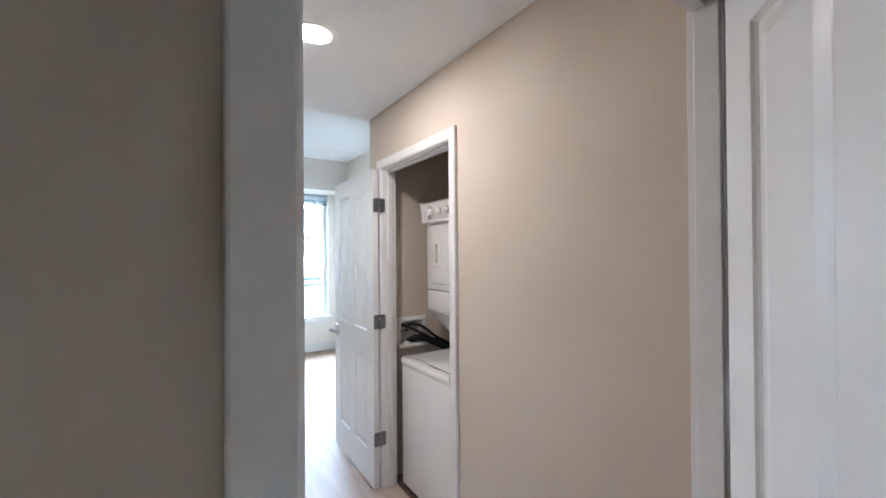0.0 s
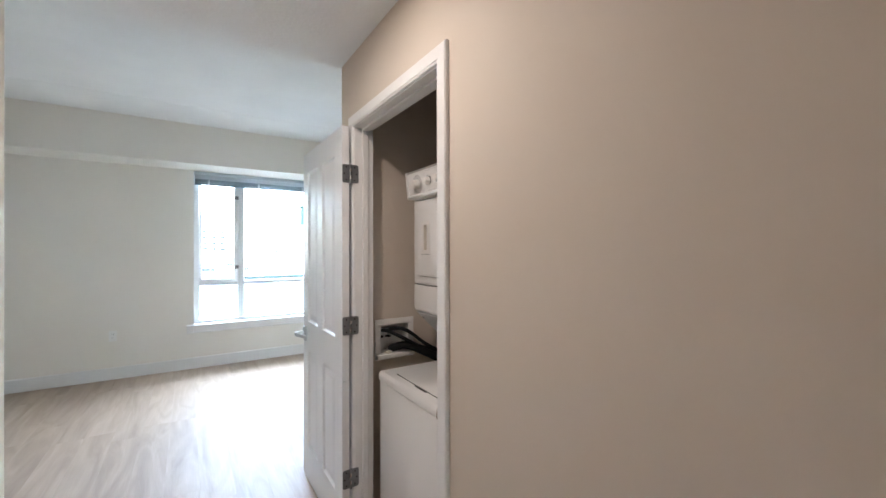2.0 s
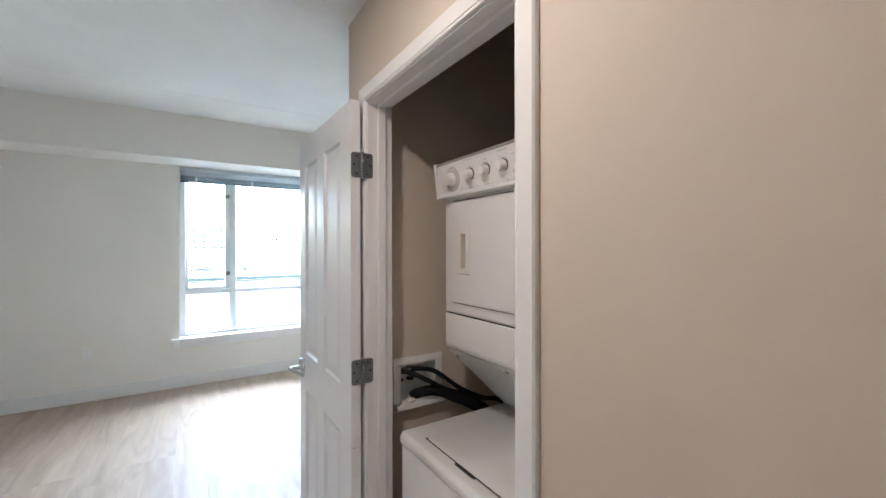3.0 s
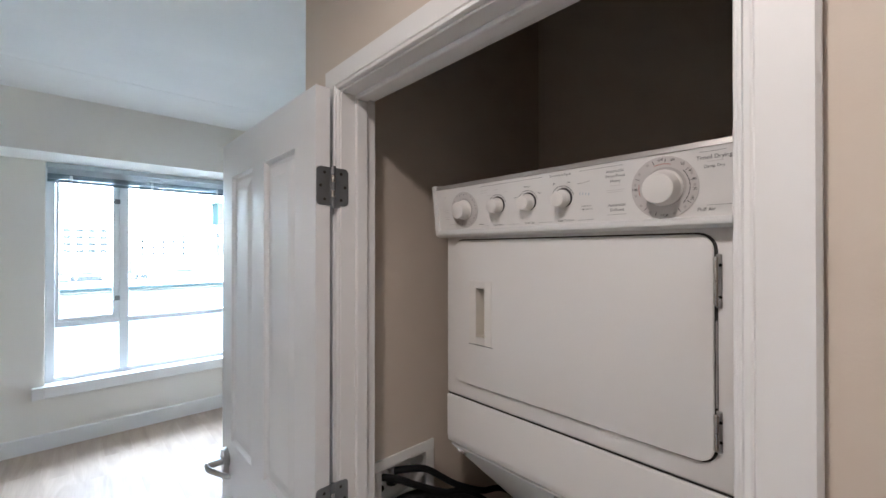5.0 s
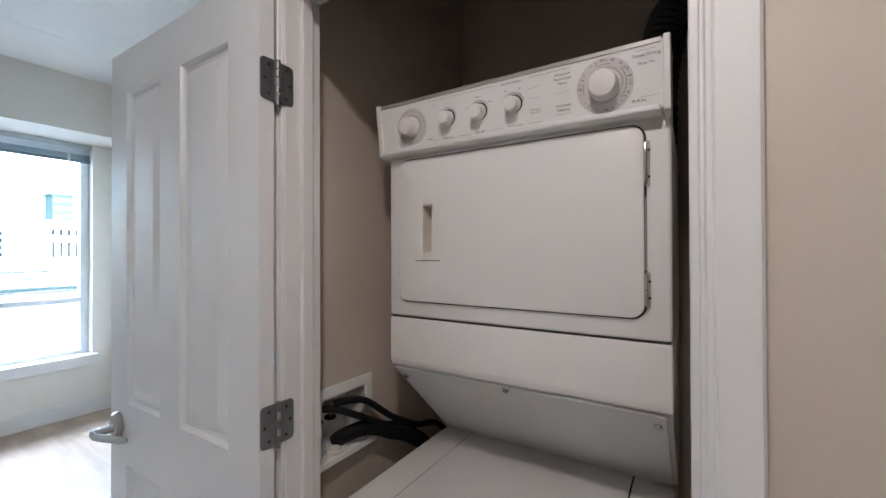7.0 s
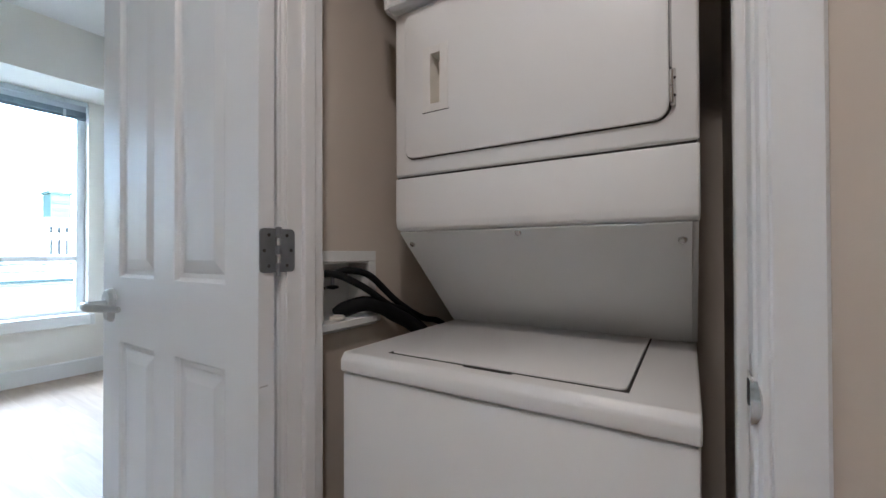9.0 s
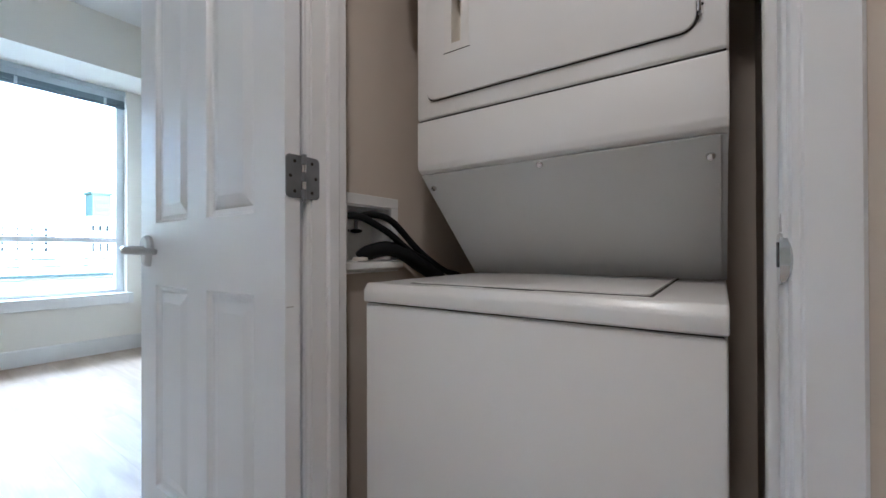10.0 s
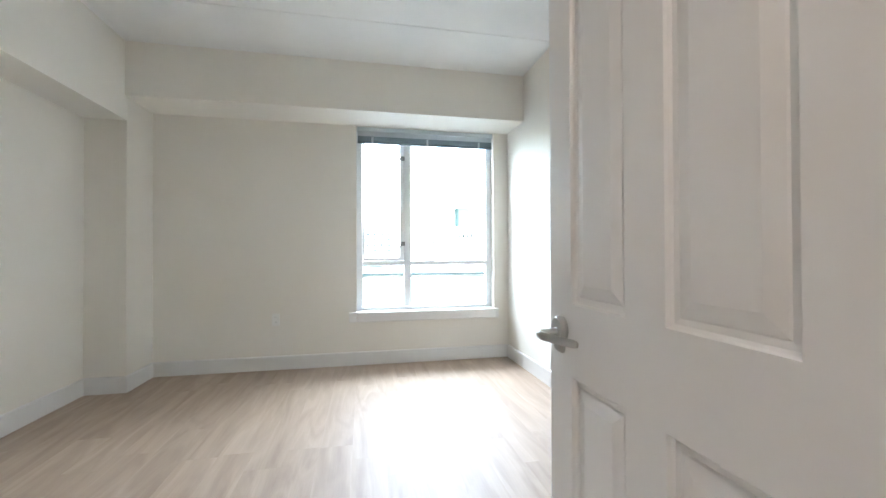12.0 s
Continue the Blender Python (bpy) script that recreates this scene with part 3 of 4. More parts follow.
# door on the passage's west side, folded against its wall
door_2 = tagged(place(new("door_2"), (-0.30, 1.19, 0)), "white moulded four-panel passage door", "door", kind="structure")
M2 = Matrix(((0, -1, 0, -0.272), (1, 0, 0, 1.20), (0, 0, 1, 0.012), (0, 0, 0, 1)))
door_leaf(0.76, 2.018, 0.035, (0.111, 0.327, 0.433, 0.649), (0.205, 0.797, 0.977, 1.893), M2, door_2)
lever(door_2, Matrix(((0, -1, 0, -0.272), (1, 0, 0, 1.895), (0, 0, 1, 0.925), (0, 0, 0, 1))), -1)

# door of the first doorway, standing open into the starting room
door_3 = tagged(place(new("door_3"), (0.836, 0.414, 0)), "white moulded four-panel door, standing half open", "door", kind="structure")
M3 = pose(0.826, 0.434, 0.012, 0, 0, 180 + 40)
door_leaf(0.80, 2.03, 0.035, (0.113, 0.345, 0.455, 0.687), (0.205, 0.797, 0.977, 1.905), M3, door_3)

# ---- window ----
window_1 = tagged(place(new("window_1"), (1.025, NY + 0.1, 0.53)), "white vinyl window with a casement and fixed panes", "window", kind="structure")
FY0, FY1 = NY + 0.085, NY + 0.15
x0, x1, z0, z1 = WIN[0], WIN[1], 0.53, 2.40
MX0, MX1, TZ0, TZ1 = 0.748, 0.862, 0.99, 1.035
part("window_frame", box(x0, x0 + 0.060, FY0, FY1, z0, z1, 0.004), VINYL, window_1)
part("window_frame", box(x1 - 0.06, x1, FY0, FY1, z0, z1, 0.004), VINYL, window_1)
part("window_frame", box(x0 + 0.060, x1 - 0.06, FY0, FY1, z0, z0 + 0.035, 0.004), VINYL, window_1)
part("window_frame", box(x0 + 0.060, x1 - 0.06, FY0, FY1, z1 - 0.05, z1, 0.004), VINYL, window_1)
part("mullion", box(MX0 + 0.045, MX1, FY0 - 0.004, FY1, z0 + 0.035, z1 - 0.05, 0.004), VINYL, window_1)
part("transom", box(MX1, x1 - 0.06, FY0 + 0.004, FY1, TZ0, TZ1, 0.004), VINYL, window_1)
part("transom", box(x0 + 0.060, MX0 + 0.045, FY0 + 0.004, FY1, TZ0, TZ1, 0.004), VINYL, window_1)
sash = part("sash", box(MX0, MX0 + 0.043, FY0 - 0.002, FY1 - 0.01, TZ1 + 0.002, z1 - 0.052, 0.004), VINYL, window_1)
part("sash_rail", box(x0 + 0.062, x0 + 0.085, FY0 - 0.002, FY1 - 0.01, TZ1 + 0.002, z1 - 0.052, 0.004), VINYL, sash)
part("sash_rail", box(x0 + 0.085, MX0, FY0 - 0.002, FY1 - 0.01, TZ1 + 0.002, TZ1 + 0.035, 0.004), VINYL, sash)
part("sash_rail", box(x0 + 0.085, MX0, FY0 - 0.002, FY1 - 0.01, z1 - 0.09, z1 - 0.052, 0.004), VINYL, sash)
for zc in (1.215, 2.105):
    latch = part("latch", box(MX0 + 0.012, MX0 + 0.05, FY0 - 0.022, FY0 - 0.002, zc - 0.022, zc + 0.022, 0.005), PEWTER, sash, "grey casement latch")
    part("latch_arm", prism([(MX0 - 0.03, zc - 0.055), (MX0 - 0.022, zc - 0.058), (MX0 + 0.026, zc - 0.006), (MX0 + 0.018, zc + 0.008)] if zc < 2 else [(MX0 - 0.045, zc - 0.014), (MX0 - 0.045, zc - 0.022), (MX0 + 0.026, zc - 0.008), (MX0 + 0.022, zc + 0.006)], "y", FY0 - 0.032, FY0 - 0.022), PEWTER, latch)
for a0, a1, c0, c1 in ((x0 + 0.05, MX0 + 0.05, z0 + 0.03, TZ0 + 0.01), (MX1 - 0.01, x1 - 0.045, z0 + 0.03, TZ0 + 0.01), (MX1 - 0.01, x1 - 0.045, TZ1 - 0.01, z1 - 0.045), (x0 + 0.08, MX0 + 0.005, TZ1 + 0.03, z1 - 0.085)):
    pane = part("pane", box(a0, a1, FY0 + 0.03, FY0 + 0.035, c0, c1), GLASS, window_1, "clear glass pane")
    pane.visible_shadow = False
part("window_sill", prism([(NY + 0.09, 0.53), (NY - 0.062, 0.53), (NY - 0.066, 0.525), (NY - 0.066, 0.44), (NY - 0.062, 0.435), (NY - 0.002, 0.435), (NY - 0.002, 0.501), (NY + 0.09, 0.501)], "x", WIN[0] + 0.001, WIN[1] - 0.001), TRIM, window_1)
b = box(0.234, WIN[0], NY - 0.066, NY - 0.002, 0.435, 0.53, 0.003)
box(WIN[1], 1.775, NY - 0.066, NY - 0.002, 0.435, 0.53, 0.003, bm=b)
part("window_sill", b, TRIM, window_1)

# raised blind
blind = thing("window_blind", (1.025, NY + 0.04, 2.23), "raised aluminium venetian blind with dark blue-grey stack", "blind")
part("headrail", box(WIN[0] + 0.008, WIN[1] - 0.01, NY + 0.008, NY + 0.05, 2.352, 2.395, 0.002), BLIND, blind, "pale metal headrail")
for k in range(14):
    z = 2.262 + 0.0062 * k
    part("slat", box(WIN[0] + 0.014, WIN[1] - 0.016, NY + 0.012, NY + 0.040, z, z + 0.0035), BLIND if k > 6 else BLIND_DARK, blind)
part("bottom_rail", box(WIN[0] + 0.012, WIN[1] - 0.014, NY + 0.010, NY + 0.042, 2.232, 2.258, 0.004), BLIND_DARK, blind, "dark bottom rail")
for xc in (WIN[0] + 0.16, 1.03, WIN[1] - 0.16):
    part("ladder_tape", box(xc - 0.010, xc + 0.010, NY + 0.0065, NY + 0.0085, 2.236, 2.296), BLIND, blind)

# ---- fixtures ----
lamp = thing("recessed_lamp", (HALL_LAMP[0], HALL_LAMP[1], HZ), "lit round recessed ceiling lamp with white ring", "lamp")
part("trim_ring", turned([(0.066, 0.0), (0.072, -0.004), (0.084, -0.006), (0.094, -0.003), (0.096, 0.0), (0.09, 0.006), (0.066, 0.006)], HALL_LAMP, (0, 0, 1), 40), TRIM, lamp, "white trim ring", True)
part("diffuser", turned([(0, -0.006), (0.05, -0.0055), (0.066, -0.001), (0.066, 0.004), (0, 0.004)], HALL_LAMP, (0, 0, 1), 40), GLOW, lamp, "glowing round diffuser", True)

switch = thing("light_switch", (LX, 2.43, 1.20), "white double light switch plate on beige wall", "light switch")
part("cover_plate", box(LX, LX + 0.006, 2.395, 2.465, 1.143, 1.258, 0.002), PLATE, switch)
for z in (1.152, 1.203):
    part("rocker", prism([(LX + 0.006, z), (LX + 0.011, z + 0.002), (LX + 0.008, z + 0.044), (LX + 0.006, z + 0.046)], "y", 2.414, 2.446), PLATE, switch)


def outlet(at, facing):
    """A duplex outlet; facing: -y or -x."""
    o = thing("wall_outlet", at, "white duplex wall outlet above the baseboard", "outlet", "wall outlets")
    def turn(bm):
        if facing == "x":
            bmesh.ops.rotate(bm, verts=bm.verts, cent=at, matrix=Matrix.Rotation(radians(-90), 3, "Z"))
        return bm
    x, y, z = at
    part("cover_plate", turn(box(x - 0.035, x + 0.035, y - 0.006, y, z - 0.058, z + 0.058, 0.002)), PLATE, o)
    for dz in (-0.02, 0.02):
        s = part("socket", turn(prism(rounded(x - 0.016, x + 0.016, z + dz - 0.014, z + dz + 0.014, 0.008), "y", y - 0.008, y - 0.005)), PLATE, o)
        for dx in (-0.006, 0.006):
            part("slot", turn(box(x + dx - 0.001, x + dx + 0.001, y - 0.0086, y - 0.0078, z + dz - 0.004, z + dz + 0.005)), SHADOW, s)


outlet((-0.455, NY, 0.48), "y")
outlet((EX, 5.40, 0.498), "x")

# ---- laundry centre ----
LY0, LY1 = 1.672, 2.358
LC = (LY0 + LY1) / 2
unit = thing("laundry_centre", (1.38, LC, 0), "white stacked washer and dryer inside the closet", "washer dryer")
BACKX = 1.74
# washer
part("washer_body", box(1.046, BACKX, LY0 + 0.006, LY1 - 0.002, 0.03, 0.7860, 0.006), ENAMEL, unit, "", True)
part("gap", box(1.052, BACKX - 0.01, LY0 + 0.010, LY1 - 0.006, 0.776, 0.798), SHADOW, unit, "dark seam")
part("washer_top", prism([(1.040, 0.7895), (1.040, 0.817), (1.051, 0.832), (BACKX, 0.832), (BACKX, 0.7895)], "y", LY0 + 0.004, LY1, 0.005, 3), ENAMEL, unit, "", True)
LIDY0, LIDY1, LIDX0, LIDX1 = 1.776, 2.255, 1.094, 1.56
part("lid_seam", box(LIDX0 - 0.004, LIDX1, LIDY0 - 0.004, LIDY1 + 0.004, 0.8315, 0.8328), SHADOW, unit, "dark lid seam")
lid = part("lid", prism(rounded(LIDX0, LIDX1, LIDY0, LIDY1, 0.014), "z", 0.8322, 0.8362, 0.0014, 2), ENAMEL, unit, "", True)
part("finger_notch", prism(rounded(LIDX0 - 0.013, LIDX0 - 0.001, 1.966, 2.068, 0.0055), "z", 0.832, 0.8330), SHADOW, lid, "dark finger notch")
for xf in (1.09, 1.69):
    for yf in (LY0 + 0.05, LY1 - 0.05):
        part("foot", turned([(0.02, 0), (0.022, 0.006), (0.012, 0.012), (0.01, 0.032)], (xf, yf, 0), (0, 0, 1), 14), DARK, unit, "black levelling foot")
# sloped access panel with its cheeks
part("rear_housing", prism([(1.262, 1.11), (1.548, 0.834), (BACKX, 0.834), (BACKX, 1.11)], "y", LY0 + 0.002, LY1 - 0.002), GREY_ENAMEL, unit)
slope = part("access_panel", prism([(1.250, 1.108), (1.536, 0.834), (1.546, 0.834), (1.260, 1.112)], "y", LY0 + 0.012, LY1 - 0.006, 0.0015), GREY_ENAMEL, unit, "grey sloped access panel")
nrm = Vector((-0.274, 0, -0.286)).normalized()
for yc, t in ((2.02, 0.03), (LY0 + 0.028, 0.11), (LY1 - 0.026, 0.11)):
    p = Vector((1.250 + 0.286 * t, yc, 1.108 - 0.274 * t))
    part("screw", turned([(0.0, 0.006), (0.006, 0.005), (0.008, 0.002), (0.0085, -0.001)], p, nrm, 14), CHROME, slope, "bright screw", True)
# dryer
part("apron", prism([(1.240, 1.250), (1.240, 1.135), (1.244, 1.119), (1.256, 1.112), (BACKX, 1.112), (BACKX, 1.250)], "y", LY0, LY1, 0.004, 3), ENAMEL, unit, "", True)
part("gap", box(1.246, BACKX - 0.01, LY0 + 0.004, LY1 - 0.004, 1.244, 1.264), SHADOW, unit, "dark seam")
PULL = (2.2105, 2.2395, 1.4275, 1.5525)


def recess(bm, depth, open_back=False):
    """Opens the pull's slot in the face that looks to -x, with side walls of a depth."""
    bm.faces.ensure_lookup_table()
    bm.normal_update()
    front = max((f for f in bm.faces if f.normal.x < -0.99), key=lambda f: f.calc_area())
    rim, x = list(front.edges), front.verts[0].co.x
    gone = [front]
    if open_back:
        gone.append(max((f for f in bm.faces if f.normal.x > 0.99), key=lambda f: f.calc_area()))
    bmesh.ops.delete(bm, geom=gone, context="FACES_ONLY")
    spots = ((PULL[0], PULL[2]), (PULL[1], PULL[2]), (PULL[1], PULL[3]), (PULL[0], PULL[3]))
    near = [bm.verts.new((x, y, z)) for y, z in spots]
    far = [bm.verts.new((x + depth, y, z)) for y, z in spots]
    hole = [bm.edges.new((near[k], near[(k + 1) % 4])) for k in range(4)]
    bmesh.ops.triangle_fill(bm, edges=rim + hole, use_beauty=True)
    for k in range(4):
        j = (k + 1) % 4
        bm.faces.new((near[k], near[j], far[j], far[k]))
    return bm


part("dryer_body", recess(box(1.240, BACKX, LY0, LY1, 1.2550, 1.70, 0.007, 3), 0.034), ENAMEL, unit, "", True)
DDY0, DDY1, DDZ0, DDZ1 = 1.719, 2.320, 1.298, 1.677
b = bmesh.new()
outer, inner = rounded(DDY0 - 0.0045, DDY1 + 0.0032, DDZ0 - 0.0026, DDZ1 + 0.0032, 0.029), rounded(DDY0 + 0.012, DDY1 - 0.012, DDZ0 + 0.012, DDZ1 - 0.012, 0.02)
loops = [[b.verts.new((x, y, z)) for y, z in line] for x, line in ((1.2395, outer), (1.2385, outer), (1.2385, inner), (1.2395, inner))]
for p, q in zip(loops, loops[1:]):
    for k in range(len(p)):
        j = (k + 1) % len(p)
        b.faces.new((p[k], p[j], q[j], q[k]))
part("door_gasket", b, SHADOW, unit, "dark gasket line")
ddoor = part("dryer_door", recess(prism(rounded(DDY0, DDY1, DDZ0, DDZ1, 0.026), "x", 1.2315, 1.2388, 0.003, 3), 0.0073, True), ENAMEL, unit, "", True)
b = box(1.2300, 1.2318, 2.188, PULL[0], 1.408, 1.572, 0.0006, 1)
box(1.2300, 1.2318, PULL[1], 2.262, 1.408, 1.572, 0.0006, 1, bm=b)
box(1.2300, 1.2318, PULL[0], PULL[1], PULL[3], 1.572, 0.0006, 1, bm=b)
box(1.2300, 1.2318, PULL[0], PULL[1], 1.408, PULL[2], 0.0006, 1, bm=b)
bezel = part("pull_bezel", b, BEZEL, ddoor, "off-white recessed door pull")
b = bmesh.new()
mouth, floor_ = [[b.verts.new((x, y, z)) for y, z in ((PULL[0] + i, PULL[2] + i), (PULL[1] - i, PULL[2] + i), (PULL[1] - i, PULL[3] - i), (PULL[0] + i, PULL[3] - i))] for x, i in ((1.2304, 0.0006), (1.2680, 0.002))]
for k in range(4):
    j = (k + 1) % 4
    b.faces.new((mouth[k], mouth[j], floor_[j], floor_[k]))
b.faces.new(floor_)
part("pull_cup", b, CREAM, bezel, "yellowed cup of the pull")
# dark strip that paints the shadow below the bezel
part("pull_shadow_line", box(1.2309, 1.2316, 2.186, 2.264, 1.4062, 1.408), SHADOW, bezel, "painted shadow line under the pull")
for z0_, z1_ in ((1.560, 1.640), (1.325, 1.385)):
    h = part("dryer_hinge", turned([(0.0030, z0_), (0.0042, z0_ + 0.002), (0.0042, (z0_ + z1_) / 2 - 0.001), (0.0032, (z0_ + z1_) / 2 - 0.0005), (0.0032, (z0_ + z1_) / 2 + 0.0005), (0.0042, (z0_ + z1_) / 2 + 0.001), (0.0042, z1_ - 0.002), (0.0030, z1_)], (1.2296, DDY0 - 0.0035, 0), (0, 0, 1), 12), CHROME, unit, "bright steel dryer door hinge", True)
    part("hinge_plate", box(1.2345, 1.2372, DDY0 - 0.0105, DDY0 - 0.002, z0_ - 0.004, z1_ + 0.004, 0.001, 1), STEEL, h)
    for zs in (z0_ + 0.014, z1_ - 0.014):
        part("rivet", turned([(0.0028, 0), (0.0024, 0.0012), (0, 0.0016)], (1.2345, DDY0 - 0.0085, zs), (-1, 0, 0), 10), DARK, h, "dark rivet")
part("hinge_strip", box(1.2350, 1.2384, DDY0 - 0.0040, DDY0 - 0.0012, 1.392, 1.535, 0.0008, 1), LEDGE, unit, "grey metal strip between the dryer hinges")
# console
TX, TZ, BX, BZ = 1.197, 1.818, 1.214, 1.700
CY = (LY0 + 0.004, LY1 + 0.003)
console = part("console", prism([(TX, TZ), (BX, BZ), (BX + 0.004, BZ - 0.004), (1.30, BZ - 0.004), (1.30, TZ + 0.004), (TX + 0.012, TZ + 0.004)], "y", CY[0], CY[1], 0.002, 2), PANEL, unit, "white printed control console")
part("top_ledge", prism([(TX + 0.0005, TZ - 0.005), (TX - 0.0015, TZ - 0.0045), (TX + 0.0005, TZ + 0.005), (TX + 0.014, TZ + 0.0065), (1.302, TZ + 0.0065), (1.302, TZ + 0.001), (TX + 0.014, TZ + 0.001)], "y", CY[0] + 0.010, CY[1] - 0.008), LEDGE, console, "grey metal top ledge")
part("bottom_lip", prism([(BX - 0.004, BZ + 0.005), (BX - 0.010, BZ - 0.001), (BX - 0.010, BZ - 0.008), (BX + 0.004, BZ - 0.013), (1.25, BZ - 0.013), (1.25, BZ + 0.004)], "y", CY[0] + 0.012, CY[1] - 0.006, 0.002, 2), GREY_ENAMEL, console, "grey lower lip")
for ya, yb in ((CY[0] - 0.005, CY[0] + 0.007), (CY[1] - 0.006, CY[1] + 0.006)):
    part("end_cap", prism([(TX - 0.005, TZ + 0.006), (BX - 0.008, BZ - 0.008), (BX + 0.002, BZ - 0.014), (1.30, BZ - 0.014), (1.30, TZ + 0.010), (TX + 0.004, TZ + 0.010)], "y", ya, yb, 0.002, 2), PANEL, console)
slant = (Vector((TX, 0, TZ)) - Vector((BX, 0, BZ))).normalized()
face_out = Vector((-slant.z, 0, slant.x)).normalized()
if face_out.x > 0:
    face_out = -face_out


def on_console(y, z, lift=0.0006):
    """The pose of a spot on the console: x runs to the reader's right (-y), y up the face, z out of it."""
    k = (z - BZ) / (TZ - BZ)
    p = Vector((BX + (TX - BX) * k, y, z)) + face_out * lift
    m = Matrix((Vector((0, -1, 0)), slant, face_out)).transposed().to_4x4()
    m.translation = p
    return m


def on_face(bm, m):
    bmesh.ops.transform(bm, matrix=m, verts=bm.verts)
    return bm


def knob(y, z, r, length, dial=0.0):
    """A console knob with pointer ridge and a ring coloured as its shadow; dial: radius of the printed ring round it.
    """
    if dial:
        ring = part("dial", on_face(turned([(dial, 0), (dial, 0.0005), (dial - 0.001, 0.0009), (r * 0.9, 0.0009), (r * 0.9, 0)], (0, 0, 0), (0, 0, 1), 48), on_console(y, z)), RING, console, "pale grey printed dial ring")
        for k in range(30):
            if k % 6 == 5:
                continue
            a = 2 * math.pi * k / 30
            m = on_console(y, z, 0.0017) @ Matrix.Rotation(a, 4, "Z") @ Matrix.Translation((dial * (0.86 if k % 2 else 0.88), 0, 0))
            part("mark", on_face(box(-dial * 0.06, dial * 0.06, -0.0005, 0.0005, 0, 0.0002) if k % 2 else box(-dial * 0.03, dial * 0.04, -0.0022, 0.0022, 0, 0.0002), m), INK if k % 2 else DIAL, ring)
    k = part("knob", on_face(turned([(r * 1.12, 0.001), (r * 1.12, 0.004), (r * 1.02, 0.006), (r * 0.96, length * 0.75), (r * 0.88, length * 0.95), (r * 0.6, length), (0, length + 0.0006)], (0, 0, 0), (0, 0, 1), 36), on_console(y, z)), KNOB, console, "white plastic knob", True)
    # thin ring shifted up and right, its colour painting the knob's shadow crescent
    part("knob_shadow", on_face(turned([(r * 1.2, 0.0006), (r * 1.2, 0.0016), (r * 1.0, 0.002)], (0, 0, 0), (0, 0, 1), 36), on_console(y, z) @ Matrix.Translation((0.0022, 0.0016, 0))), DIAL if dial else INK, k, "grey offset ring as knob shadow" if dial else "dark offset ring as knob shadow")
    return k


knob(2.256, 1.755, 0.0225, 0.030, 0.046)
for yk in (2.147, 2.061, 1.976):
    knob(yk, 1.757, 0.0165, 0.026)
    b = bmesh.new()
    for k in range(9):
        a = radians(20 + 17 * k)
        merge(b, on_face(box(-0.0005, 0.0005, -0.0035, 0.0035, 0, 0.0002), on_console(yk, 1.757, 0.0012) @ Matrix.Rotation(a, 4, "Z") @ Matrix.Translation((0.0255, 0, 0))))
    part("arc_mark", b, INK, console, "dark printed arc")
knob(1.785, 1.757, 0.0275, 0.034, 0.053)
for text, a in (("Off", 93), ("60", 70), ("50", 50), ("40", 30), ("30", 11), ("20", -8), ("10", -28), ("Off", -88), ("Off", 178)):
    m = on_console(1.785, 1.757, 0.0021) @ Matrix.Translation((0.0475 * math.cos(radians(a)), 0.0475 * math.sin(radians(a)), 0))
    part("dial_number", lettering(text, 0.0062, m), INK, console, "dark dial number")
for a0, a1, ink in ((75, 105, RED_INK), (170, 192, RED_INK), (-40, 35, INK)):
    b = bmesh.new()
    for k in range(8):
        a = radians(a0 + (a1 - a0) * k / 7)
        merge(b, on_face(box(-0.0006, 0.0006, -0.0029, 0.0029, 0, 0.0002), on_console(1.785, 1.757, 0.0018) @ Matrix.Rotation(a, 4, "Z") @ Matrix.Translation((0.040, 0, 0))))
    part("arc_mark", b, ink, console, "printed arc on the dial")
for text, y, z, size in (("Timed Drying", 1.711, 1.797, 0.0086), ("Damp Dry", 1.711, 1.783, 0.0066), ("Fluff Air", 1.724, 1.716, 0.0078),
                         ("Automatic", 1.866, 1.797, 0.0078), ("Perm Press", 1.866, 1.788, 0.0078), ("Heavy", 1.866, 1.779, 0.0078),
                         ("Automatic", 1.866, 1.735, 0.0078), ("Delicate", 1.866, 1.726, 0.0078), ("End of Cycle Signal", 1.978, 1.8045, 0.0062),
                         ("Push To Start", 1.972, 1.712, 0.0066), ("Load Size", 2.061, 1.712, 0.0066), ("Temperature", 2.149, 1.712, 0.0058),
                         ("Heavy Duty", 1.926, 1.738, 0.0042), ("Large Capacity", 1.926, 1.732, 0.0042), ("Off", 1.993, 1.788, 0.0048), ("On", 1.960, 1.788, 0.0048),
                         ("Small", 2.092, 1.770, 0.0048), ("Medium", 2.061, 1.791, 0.0048), ("Large", 2.031, 1.775, 0.0048), ("Normal", 2.202, 1.716, 0.0050)):
    part("lettering", lettering(text, size, on_console(y, z, 0.0010)), INK, console, "dark printed lettering")
for y0_, y1_, z in ((1.694, 1.730, 1.8060), (1.690, 1.722, 1.7225), (2.02, 2.20, 1.8060), (1.885, 1.935, 1.8060), (1.912, 1.945, 1.711), (2.002, 2.036, 1.711), (2.086, 2.118, 1.711), (2.178, 2.190, 1.711), (1.850, 1.884, 1.7175), (1.850, 1.884, 1.8060)):
    part("printed_rule", on_face(box(-(y1_ - y0_) / 2, (y1_ - y0_) / 2, -0.00022, 0.00022, 0, 0.0002), on_console((y0_ + y1_) / 2, z, 0.0010)), INK, console)
